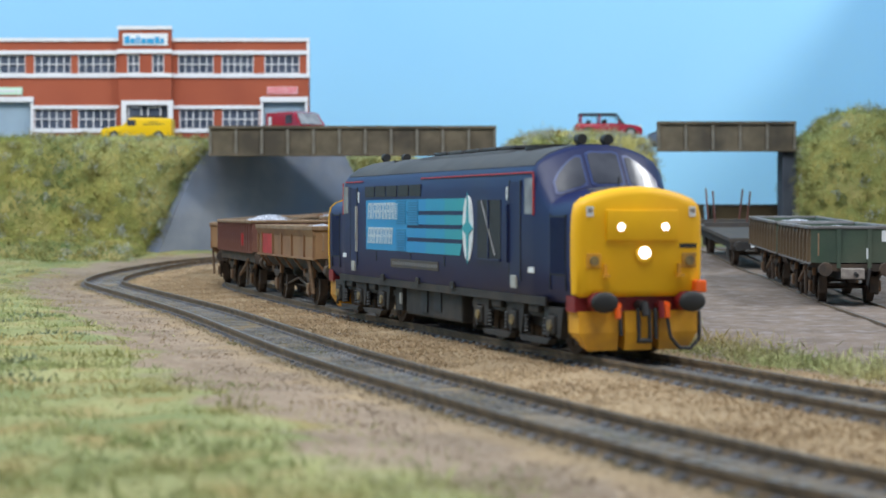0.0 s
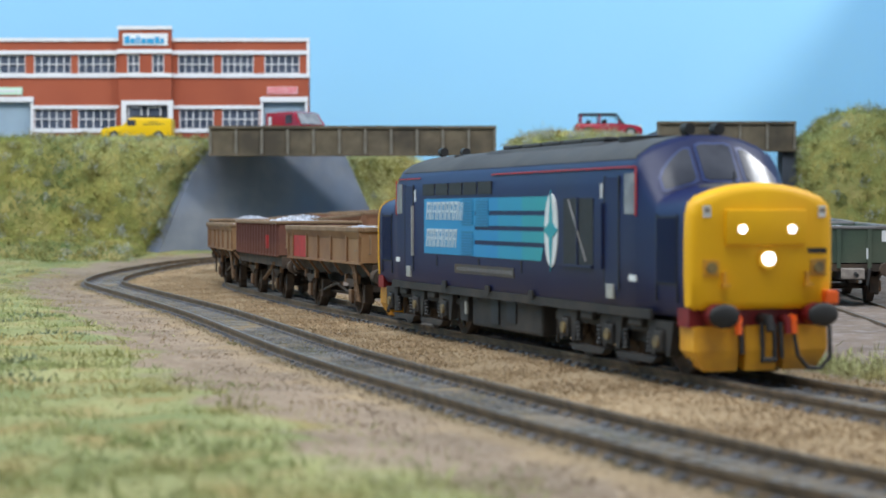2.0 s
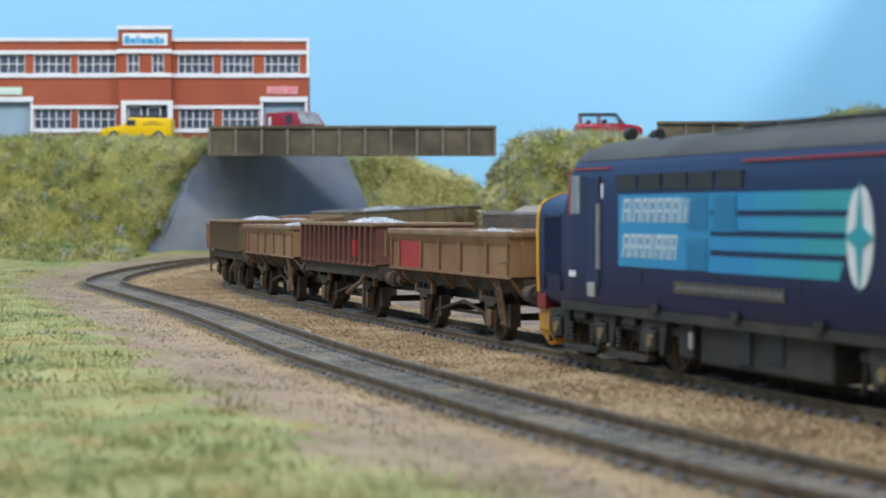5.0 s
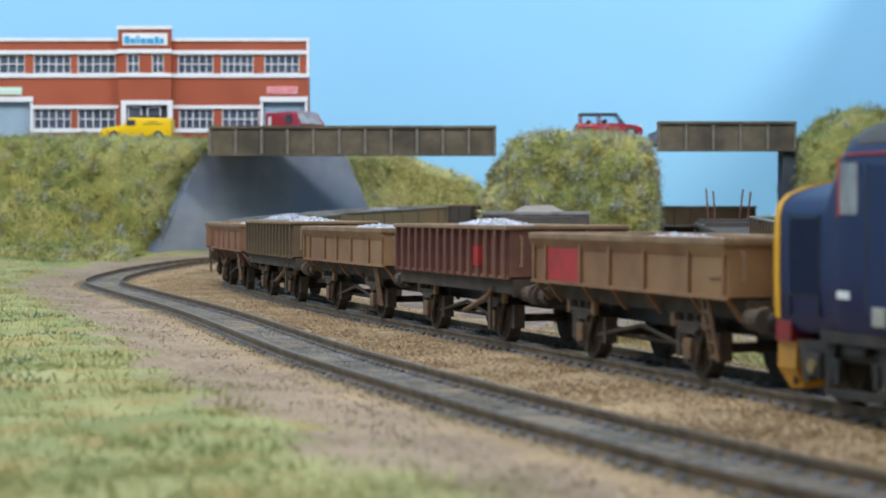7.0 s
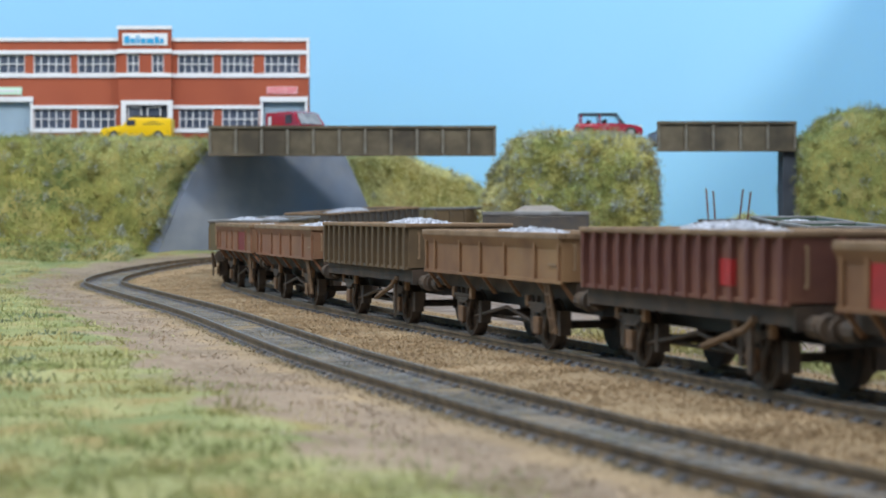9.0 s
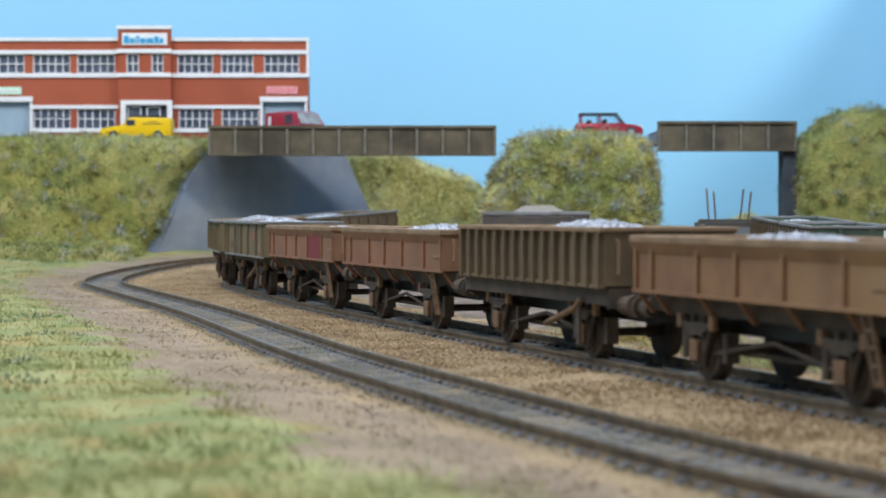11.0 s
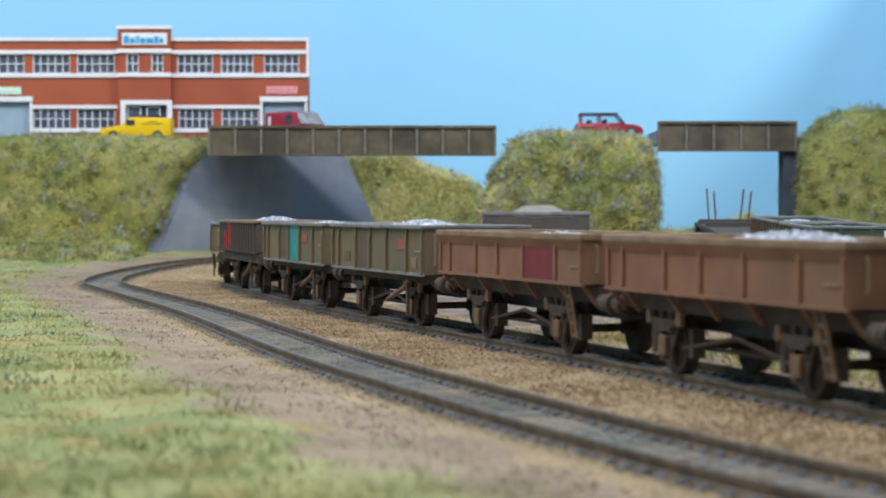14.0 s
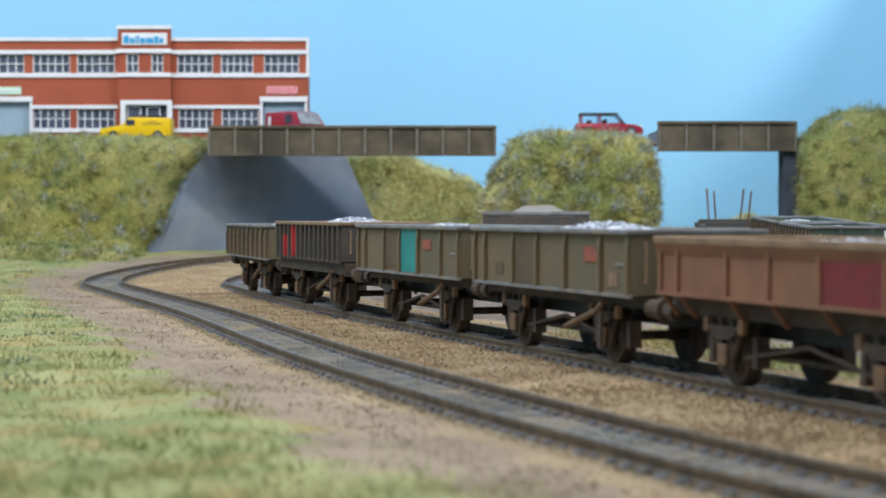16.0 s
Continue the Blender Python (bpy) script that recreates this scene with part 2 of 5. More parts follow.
NEAR = Line([(165, 70), (118, 145), (59.5, 237), (30.5, 305), (9.0, 366), (-30.0, 488), (-84.8, 690), (-138, 860), (-170, 965), (-182, 1040),
             (-186, 1110), (-178, 1170), (-158, 1222), (-120, 1272), (-60, 1330), (40, 1395), (160, 1425), (420, 1440)])
SIDING = Line([(145.5, 560), (155.5, 723), (163.5, 843), (169.5, 960), (164.5, 1060), (157.5, 1160), (146, 1300)])
GAUGE = 17.8


# ---- ground ----
def dist_to(line, x, y):
    """Signed distance of points from a line: positive on its far side."""
    p = line.xy[::6]
    best, sign = np.full(x.shape, 1e9), np.zeros(x.shape)
    for a, b in zip(p, p[1:]):
        d = b - a
        t = np.clip(((x - a[0]) * d[0] + (y - a[1]) * d[1]) / (d @ d), 0, 1)
        ex, ey = x - a[0] - t * d[0], y - a[1] - t * d[1]
        e = np.hypot(ex, ey)
        side = np.sign(d[1] * ex - d[0] * ey)
        near = e < best
        best, sign = np.where(near, e, best), np.where(near, side, sign)
    return best * sign


def bumps(x, y, size, seed=0.0):
    return np.array([noise.noise((a / size, b / size, seed)) for a, b in zip(x.ravel(), y.ravel())]).reshape(x.shape)


def ground_z(x, y):
    x, y = np.atleast_1d(np.asarray(x, float)), np.atleast_1d(np.asarray(y, float))
    dn, dm = dist_to(NEAR, x, y), dist_to(MAIN, x, y)
    z = level(x, y) - 2.6
    verge = smoothstep((-dn - 26) / 30)
    z = z + verge * (1.2 + 1.3 * bumps(x, y, 17, 8.8))
    z = z - 0.6 * smoothstep((dm - 16) / 14) + 2.4 * smoothstep((dm - 42) / 30)
    return z


def build_ground():
    xs = np.r_[np.linspace(-2500, -420, 12), np.arange(-400, -250, 8), np.arange(-250, 250, 4.5), np.arange(250, 420, 8), np.linspace(430, 2500, 12)]
    ys = np.r_[np.linspace(-1500, 150, 12), np.arange(160, 1000, 4.5), np.arange(1000, 1500, 7), np.linspace(1510, 1800, 8)]
    gx, gy = np.meshgrid(xs, ys)
    z = ground_z(gx.ravel(), gy.ravel()).reshape(gx.shape)
    z = z + 0.5 * bumps(gx, gy, 26) + 0.3 * bumps(gx, gy, 7, 3.1)
    n, m = gx.shape
    verts = np.stack([gx, gy, z], -1).reshape(-1, 3) / 1000
    i = np.arange(n * m).reshape(n, m)
    faces = np.stack([i[:-1, :-1], i[:-1, 1:], i[1:, 1:], i[1:, :-1]], -1).reshape(-1, 4)
    me = bpy.data.meshes.new("ground")
    me.from_pydata(verts.tolist(), [], faces.tolist())
    dn, dm = dist_to(NEAR, gx.ravel(), gy.ravel()), dist_to(MAIN, gx.ravel(), gy.ravel())
    for key, value in (("turf", -dn - 48), ("yard", dm - 36), ("cess", -dn - 19), ("bed", 15 - np.minimum(np.abs(dn), np.abs(dm)))):
        me.attributes.new(key, "FLOAT", "POINT").data.foreach_set("value", value.astype(np.float32))
    me.materials.append(ground_material())
    me.shade_smooth()
    tagged(new("ground", me), "tan ballast, bare earth and turf of a model railway", "ground", kind="structure")


def ground_material():
    """Ballast, cess, turf and yard earth in one sheet; each gives way to the next along a ragged border."""
    m = bpy.data.materials.new("layout_ground")
    m.use_nodes = True
    nt = m.node_tree
    b = nt.nodes["Principled BSDF"]
    b.inputs["Roughness"].default_value, b.inputs["Specular IOR Level"].default_value = 0.95, 0.25
    tc = nt.nodes.new("ShaderNodeTexCoord")
    link = nt.links.new

    def noise_at(sc, detail=4.0):
        n = nt.nodes.new("ShaderNodeTexNoise")
        n.inputs["Scale"].default_value, n.inputs["Detail"].default_value = sc, detail
        link(tc.outputs["Object"], n.inputs["Vector"])
        return n.outputs["Fac"]

    def ranged(v, lo, hi):
        r = nt.nodes.new("ShaderNodeMapRange")
        r.inputs[1].default_value, r.inputs[2].default_value = lo, hi
        link(v, r.inputs[0])
        return r.outputs[0]

    def mixed(fac, a, c):
        x = nt.nodes.new("ShaderNodeMix")
        x.data_type = "RGBA"
        link(fac, x.inputs[0])
        for k, v in ((6, a), (7, c)):
            if isinstance(v, tuple):
                x.inputs[k].default_value = (*v, 1)
            else:
                link(v, x.inputs[k])
        return x.outputs[2]

    def earth(a, c, d, coarse, fine):
        return mixed(ranged(noise_at(fine), 0.5, 0.72), mixed(ranged(noise_at(coarse), 0.38, 0.62), a, c), d)

    def border(key, sc, wide):
        at = nt.nodes.new("ShaderNodeAttribute")
        at.attribute_name = key
        k = nt.nodes.new("ShaderNodeMath")
        k.operation = "MULTIPLY_ADD"
        link(noise_at(sc, 6.0), k.inputs[0])
        k.inputs[1].default_value = wide
        link(at.outputs["Fac"], k.inputs[2])
        return ranged(k.outputs[0], wide / 2 - 4, wide / 2 + 4)

    col = earth((0.34, 0.25, 0.15), (0.26, 0.185, 0.108), (0.41, 0.315, 0.20), 45, 600)
    col = mixed(border("cess", 60, 26), col, earth((0.285, 0.215, 0.155), (0.20, 0.15, 0.105), (0.35, 0.28, 0.215), 30, 420))
    col = mixed(border("bed", 90, 8), col, earth((0.22, 0.165, 0.10), (0.16, 0.125, 0.075), (0.28, 0.215, 0.14), 60, 500))
    col = mixed(border("turf", 40, 60), col, earth((0.32, 0.315, 0.145), (0.19, 0.22, 0.09), (0.28, 0.195, 0.075), 30, 55))
    col = mixed(border("yard", 40, 30), col, earth((0.20, 0.155, 0.125), (0.14, 0.108, 0.088), (0.26, 0.225, 0.215), 55, 170))
    link(col, b.inputs["Base Color"])
    k = nt.nodes.new("ShaderNodeBump")
    k.inputs["Strength"].default_value, k.inputs["Distance"].default_value = 0.9, 0.0008
    link(noise_at(560, 6.0), k.inputs["Height"])
    link(k.outputs[0], b.inputs["Normal"])
    return m


build_ground()


# ---- fibres, stones: stuff ----
def stuff(name, verts, faces, material, label, category, parent=None):
    me = bpy.data.meshes.new(name)
    me.from_pydata((verts / 1000).tolist(), [], faces.tolist())
    me.materials.append(material_of(material))
    ob = new(name, me)
    if parent:
        ob.parent = parent
        ob["kind"] = "stuff"
        return ob
    return tagged(ob, label, category, kind="stuff")


def blades(base, normal, length, width, spread, rng):
    """Thin bent blades: three points each and a tip, two triangles."""
    n = len(base)
    d = normal + spread * rng.normal(size=(n, 3))
    d /= np.linalg.norm(d, axis=1)[:, None]
    side = np.cross(d, rng.normal(size=(n, 3)))
    side /= np.linalg.norm(side, axis=1)[:, None] + 1e-9
    ln = length * rng.uniform(0.5, 1.35, (n, 1))
    bend = rng.normal(size=(n, 3)) * 0.25 * ln
    a, b = base - side * width / 2, base + side * width / 2
    c = base + d * ln * 0.6 + side * width * 0.35 + bend * 0.4
    e = base + d * ln + bend
    v = np.stack([a, b, c, e], 1).reshape(-1, 3)
    k = np.arange(n)[:, None] * 4
    f = np.concatenate([k + np.array([[0, 1, 2]]), k + np.array([[0, 2, 3]])], 1).reshape(-1, 3)
    return v, f


def chips(base, size, rng):
    """Small uneven stones of six faces or fewer."""
    n = len(base)
    tet = np.array([(1, 1, 1), (-1, -1, 1), (-1, 1, -1), (1, -1, -1), (0, 0, 1.3)], float)
    v = base[:, None] + size * rng.uniform(0.5, 1.2, (n, 1, 1)) * (tet + 0.45 * rng.normal(size=(n, 5, 3)))
    k = np.arange(n)[:, None, None] * 5
    f = k + np.array([(0, 4, 2), (4, 1, 2), (0, 3, 4), (3, 1, 4), (0, 2, 3), (1, 3, 2)])
    return v.reshape(-1, 3), f.reshape(-1, 3)


def scatter(n, x0, x1, y0, y1, rng, power=1.0):
    return rng.uniform(x0, x1, n), y0 + (y1 - y0) * rng.uniform(0, 1, n) ** power


def plant_ground():
    rng = np.random.default_rng(4)
    x, y = scatter(520000, -330, 60, 200, 1290, rng, 1.4)
    keep = np.abs(x) < 0.27 * y + 20
    x, y = x[keep], y[keep]
    dn = dist_to(NEAR, x, y)
    patch = np.array([noise.noise((a / 34, b / 34, 5.0)) + 0.6 * noise.noise((a / 11, b / 11, 2.0)) for a, b in zip(x, y)])
    dens = smoothstep((-dn - 27 + 16 * patch) / 34) * np.clip(0.62 + 1.1 * patch, 0.05, 1)
    k = rng.uniform(size=len(x)) < dens
    x, y = x[k], y[k]
    base = np.stack([x, y, ground_z(x, y) - 0.3], 1)
    v, f = blades(base, np.array([0, 0, 1.0]), 1.3, 0.26, 1.6, rng)
    stuff("grass", v, f, FIBRES["grass"], "pale green and straw static grass fibres on the verge", "grass")
    # longer tufts standing out of the sward
    cx, cy = scatter(4600, -300, 40, 215, 1200, rng, 1.5)
    patch = np.array([noise.noise((a / 30, b / 30, 6.5)) for a, b in zip(cx, cy)])
    keep = (dist_to(NEAR, cx, cy) < -46 - 26 * patch) & (np.abs(cx) < 0.26 * cy + 10) & (patch > -0.2)
    pts = np.repeat(np.stack([cx[keep], cy[keep]], 1), 18, axis=0)
    pts = pts + rng.normal(size=pts.shape) * 2.2
    base = np.stack([pts[:, 0], pts[:, 1], ground_z(pts[:, 0], pts[:, 1]) - 0.2], 1)
    v, f = blades(base, np.array([0, 0, 1.0]), 2.6, 0.28, 1.1, rng)
    stuff("grass_tuft", v, f, FIBRES["grass"], "taller pale green and straw grass tufts on the verge", "grass")
    # darker low tufts
    cx, cy = scatter(300, -260, 20, 400, 1150, rng, 1.1)
    dn = dist_to(NEAR, cx, cy)
    keep = (dn < -52) & (np.abs(cx) < 0.25 * cy)
    pts = []
    for a, b in zip(cx[keep], cy[keep]):
        q = rng.normal(size=(60, 2)) * rng.uniform(1.5, 4.5)
        pts.append(np.stack([a + q[:, 0], b + q[:, 1]], 1))
    pts = np.concatenate(pts)
    base = np.stack([pts[:, 0], pts[:, 1], ground_z(pts[:, 0], pts[:, 1])], 1)
    v, f = blades(base, np.array([0, 0, 1.0]), 1.7, 0.5, 1.4, rng)
    stuff("weed", v, f, FIBRES["tuft"], "low dark green weed tufts among the grass", "weeds")
    # grass beside the siding
    x, y = scatter(170000, 30, 190, 380, 760, rng)
    dm = dist_to(MAIN, x, y)
    patch = np.array([noise.noise((a / 22, b / 22, 9.0)) for a, b in zip(x, y)])
    dens = np.exp(-((dm - 46) / 11) ** 2) * np.clip(0.75 + 1.1 * patch, 0, 1) * smoothstep((y - 400) / 50) * smoothstep((640 - y) / 70)
    k = rng.uniform(size=len(x)) < dens
    x, y = x[k], y[k]
    base = np.stack([x, y, ground_z(x, y)], 1)
    v, f = blades(base, np.array([0, 0, 1.0]), 3.0, 0.15, 0.9, rng)
    stuff("trackside_grass", v, f, FIBRES["grass"], "sparse straw-coloured grass beside the main line", "grass")
    # ballast stones between and beside the tracks
    x, y = scatter(190000, -230, 130, 225, 1250, rng, 1.3)
    dn, dm = dist_to(NEAR, x, y), dist_to(MAIN, x, y)
    k = (dn > 11) & (dm < 34) & (np.abs(x) < 0.25 * y + 10) & ((np.abs(dm) > 11))
    x, y = x[k], y[k]
    base = np.stack([x, y, ground_z(x, y) + 0.02], 1)
    v, f = chips(base, 0.32, rng)
    stuff("ballast", v, f, STONES["tan"], "fine tan ballast stones between the two tracks", "ballast")
    x, y = scatter(150000, -230, 90, 225, 1250, rng, 1.3)
    dn = dist_to(NEAR, x, y)
    k = (np.abs(dn) < 34) & (np.abs(x) < 0.25 * y + 10) & (rng.uniform(size=len(x)) < np.where(np.abs(dn) < 15, 1.0, 0.4))
    x, y, dn = x[k], y[k], dn[k]
    out = np.abs(dn) > 15
    v, f = chips(np.stack([x[out], y[out], ground_z(x[out], y[out])], 1), 0.2, rng)
    stuff("cess_grit", v, f, STONES["pale"], "pale pinkish grit along the near track", "grit")
    v, f = chips(np.stack([x[~out], y[~out], ground_z(x[~out], y[~out]) + 0.08 + 0.2 * (np.abs(dn[~out]) > 10.5)], 1), 0.2, rng)
    stuff("bed_grit", v, f, STONES["bed"], "brown grit packed between the sleepers", "grit")


STONES = {
    "tan": mat("ballast_stone", (0.40, 0.29, 0.175), 0.95, second=(0.30, 0.21, 0.12), scale=120, third=(0.45, 0.34, 0.21), island=0.18),
    "bed": mat("bed_grit", (0.29, 0.22, 0.135), 0.95, second=(0.20, 0.155, 0.095), scale=120, third=(0.20, 0.19, 0.09), island=0.3),
    "pale": mat("pale_grit", (0.33, 0.255, 0.185), 0.95, second=(0.24, 0.18, 0.128), scale=120, third=(0.30, 0.22, 0.13), island=0.22),
}
plant_ground()


# ---- tracks ----
def sweep(line, off, profile, u0, u1, step, zadd=0.0):
    us = np.arange(u0, u1, step)
    rings = []
    for u in us:
        x, y, z, q = line.at(u)
        nx, ny = -q[1], q[0]
        rings.append([(x + nx * (off + a), y + ny * (off + a), z + zadd + b) for a, b in profile])
    return loft(rings)


RAIL = [(-0.5, 0), (0.5, 0), (0.5, -0.7), (0.16, -0.9), (0.16, -1.9), (0.95, -2.15), (0.95, -2.4), (-0.95, -2.4), (-0.95, -2.15), (-0.16, -1.9), (-0.16, -0.9), (-0.5, -0.7)]


def track(label, line, u0, u1, seed):
    root = empty("railway_track", label, "railway track", kind="structure")
    for off in (-GAUGE / 2 - 0.5, GAUGE / 2 + 0.5):
        r = part("rail", sweep(line, off, RAIL, u0, u1, 8.0), "rust", root, "rusty-sided bullhead rail")
        part("railhead", sweep(line, off, [(-0.4, 0.06), (0.4, 0.06), (0.4, -0.1), (-0.4, -0.1)], u0, u1, 8.0), "steel", r, "dull worn steel running surface")
    bm = boxes((-1.25, 1.25, -12.0, 12.0, -4.2, -2.32))
    for s in (-1, 1):
        y = s * (GAUGE / 2 + 0.5)
        box(bm, -0.9, 0.9, y - 1.7, y - 0.5, -2.4, -1.85)
        box(bm, -0.9, 0.9, y + 0.5, y + 1.7, -2.4, -1.85)
    first, rng, u = None, random.Random(seed), u0 + 5
    while u < u1:
        x, y, z, q = line.at(u)
        m = mpose(x, y, z, 0, 0, math.degrees(math.atan2(q[1], q[0])) + rng.uniform(-2.0, 2.0))
        if first is None:
            first = part("sleeper", bm, SLEEPER, root, "weathered grey timber sleeper")
            first.matrix_basis = m
        else:
            again(first, m)
        u += 5.8 * rng.uniform(0.94, 1.06)
    return root


def varied(m, amount):
    nt = m.node_tree
    b = nt.nodes["Principled BSDF"]
    src = b.inputs["Base Color"].links[0].from_socket
    info, r, h = nt.nodes.new("ShaderNodeObjectInfo"), nt.nodes.new("ShaderNodeMapRange"), nt.nodes.new("ShaderNodeHueSaturation")
    r.inputs[3].default_value, r.inputs[4].default_value = 1 - amount, 1 + amount
    nt.links.new(info.outputs["Random"], r.inputs[0])
    nt.links.new(r.outputs[0], h.inputs["Value"])
    nt.links.new(src, h.inputs["Color"])
    nt.links.new(h.outputs[0], b.inputs["Base Color"])
    return m


SLEEPER = varied(M["sleeper"], 0.3)


# ---- vegetation banks ----
def bank(name, label, levels, seed, count, rough=4.0, blade=4.0, mix=(0.74, 0.15, 0.11), n=110, main="scrub"):
    """A scrub-covered bank: rings (z, x0, x1, y0, y1) from foot to top, with an uneven skin of fibres and clumps."""
    rng = np.random.default_rng(seed)
    root = empty(name, label, "scrub")
    dense = []
    for a, b in zip(levels, levels[1:]):
        k = max(2, int((b[0] - a[0]) / 7))
        dense += [tuple(np.array(a) + (np.array(b) - np.array(a)) * i / k) for i in range(k)]
    dense.append(levels[-1])
    e = 0.35
    fine = np.linspace(0, 2 * np.pi, 2000)
    fx_, fy_ = np.sign(np.cos(fine)) * np.abs(np.cos(fine)) ** e, np.sign(np.sin(fine)) * np.abs(np.sin(fine)) ** e
    wx, wy = levels[0][2] - levels[0][1], levels[0][4] - levels[0][3]
    run = np.r_[0, np.cumsum(np.hypot(np.diff(fx_) * wx, np.diff(fy_) * wy))]
    at = np.linspace(0, run[-1], n, endpoint=False)
    ux, uy = np.interp(at, run, fx_), np.interp(at, run, fy_)
    rings = []
    for z, x0, x1, y0, y1 in dense:
        px, py = (x0 + x1) / 2 + ux * (x1 - x0) / 2, (y0 + y1) / 2 + uy * (y1 - y0) / 2
        ring = []
        for a, b, i in zip(px, py, range(n)):
            w = rough * (noise.noise((a / 22, b / 22, z / 22 + seed)) + 0.5 * noise.noise((a / 8, b / 8, z / 8 + seed)))
            ring.append((a + ux[i] * w, b + uy[i] * w, z + 0.5 * w))
        rings.append(ring)
    z, x0, x1, y0, y1 = levels[-1]
    for k in (0.6, 0.25):
        rings.append([((x0 + x1) / 2 + ux[i] * k * (x1 - x0) / 2, (y0 + y1) / 2 + uy[i] * k * (y1 - y0) / 2,
                       z + rough * 0.4 + rough * noise.noise((i, k * 3, seed))) for i in range(n)])
    skin = part("earth", loft(rings), "soil", root, smooth=True)
    me = skin.data
    nf = len(me.polygons)
    cen, nor, ar = np.zeros(nf * 3), np.zeros(nf * 3), np.zeros(nf)
    me.polygons.foreach_get("center", cen)
    me.polygons.foreach_get("normal", nor)
    me.polygons.foreach_get("area", ar)
    cen, nor = cen.reshape(-1, 3) * 1000, nor.reshape(-1, 3)
    ar = ar * ((nor[:, 1] < 0.35) | (nor[:, 2] > 0.4))
    quad = np.array([len(p.vertices) == 4 for p in me.polygons])
    ar[~quad] = 0
    co = np.zeros(len(me.vertices) * 3)
    me.vertices.foreach_get("co", co)
    co = co.reshape(-1, 3) * 1000
    corner = np.array([list(p.vertices) if len(p.vertices) == 4 else [0, 0, 0, 0] for p in me.polygons])

    def within(pick):
        u, w = rng.uniform(size=(2, len(pick), 1))
        q = co[corner[pick]]
        return (q[:, 0] * (1 - u) + q[:, 1] * u) * (1 - w) + (q[:, 3] * (1 - u) + q[:, 2] * u) * w

    for share, key, ln, wd, sp in ((mix[0], main, blade * 0.8, 0.42, 1.1), (mix[1], "scrub_dark", blade * 0.7, 0.5, 1.0), (mix[2], "scrub_grey", blade * 0.75, 0.42, 1.3)):
        k = int(count * share * 2)
        if key == main:
            pick = rng.choice(nf, k, p=ar / ar.sum())
            base = within(pick) + rng.normal(size=(k, 3)) * 1.0
        else:
            heads = rng.choice(nf, max(1, k // 45), p=ar / ar.sum())
            pick = np.repeat(heads, 45)
            size = np.repeat(rng.uniform(1.0, 2.6, (len(heads), 1)), 45, axis=0)
            base = np.repeat(within(heads), 45, axis=0) + rng.normal(size=(len(pick), 3)) * size + nor[pick] * 1.6
        v, f = blades(base, nor[pick] + np.array([0, 0, 0.5]), ln, wd, sp, rng)
        stuff("foliage", v, f, FIBRES[key], "", "", root)
    return root


# ---- bridges, banks, backdrop ----
def sky_backdrop():
    bm = bmesh.new()
    # The low right wing is unseen, added to shade the sky's right end diagonally.
    for pts, top in (([(-1500, 300), (-1050, 1300), (-620, 1600), (-300, 1655), (0, 1660), (450, 1660)], 900), ([(450, 1660), (452, 1300), (452, 700)], 358)):
        xy = glide(pts, 10)
        for a, b in zip(xy, xy[1:]):
            bm.faces.new([bm.verts.new(c) for c in ((*a, -60), (*b, -60), (*b, top), (*a, top))])
    bmesh.ops.remove_doubles(bm, verts=bm.verts, dist=0.01)
    ob = part("backdrop", bm, mat("painted_sky", (0.30, 0.63, 0.92), 0.75, second=(0.35, 0.68, 0.94), scale=2.2, third=(0.41, 0.73, 0.95), bump=0.15, bscale=60), smooth=True)
    tagged(ob, "smooth sky-blue painted backboard behind the layout, with an added unseen low wing", "backdrop", kind="structure")


def girder(name, x0, x1, y, z0, z1, posts, label):
    root = empty(name, label, "bridge")
    part("web", boxes((x0, x1, y - 1, y + 1, z0, z1)), "girder", root)
    part("top_flange", boxes((x0, x1, y - 2.6, y + 2.6, z1 - 1.6, z1 + 0.4)), "girder", root, bevel=0.25)
    part("bottom_flange", boxes((x0, x1, y - 2.6, y + 2.6, z0 - 0.6, z0 + 0.9)), "girder", root, bevel=0.25)
    first = None
    for k in range(posts + 1):
        x = x0 + 1.0 + (x1 - x0 - 2.0) * k / posts
        if first is None:
            first = part("stiffener", boxes((-0.9, 0.9, -2.3, -0.9, z0 + 0.8, z1 - 1.5)), "girder_worn", root, "pale-stained stiffener", bevel=0.2)
            first.matrix_basis = mpose(x, y, 0)
        else:
            again(first, mpose(x, y, 0))
    return root


def road_deck(x0, x1, y0, y1, z, label):
    root = empty("road_deck", label, "bridge deck", kind="structure")
    part("slab", boxes((x0, x1, y0, y1, z - 8, z)), "concrete", root)
    part("road_surface", boxes((x0, x1, y0, y1, z + 0.3, z + 1.0)), "road", root)


def abutment():
    root = empty("bridge_abutment", "grey concrete abutment with splayed sloping wing walls", "abutment")
    a, b = (-199, 1322), (-40, 1462)
    dx, dy = b[0] - a[0], b[1] - a[1]
    ln = math.hypot(dx, dy)
    out = [(0, 0), (ln, 0), (ln - 22, 40), (ln - 44, 78), (42, 78), (22, 44)]
    bm = loft([[(x, 0, z) for x, z in out], [(x, 14, z) for x, z in out]])
    ob = part("wall", bm, "concrete", root, smooth=False)
    ob.matrix_basis = mpose(a[0], a[1], 0, 0, 0, math.degrees(math.atan2(dy, dx)))
    # the front wing turns towards the bank
    bm = loft([[(-199, 1322, 0), (-165, 1352, 0), (-300, 1352, 0), (-300, 1330, 0)], [(-166, 1351, 78), (-160, 1358, 78), (-166, 1362, 78), (-170, 1360, 78)]])
    part("wing_wall", bm, "concrete", root)
    return root


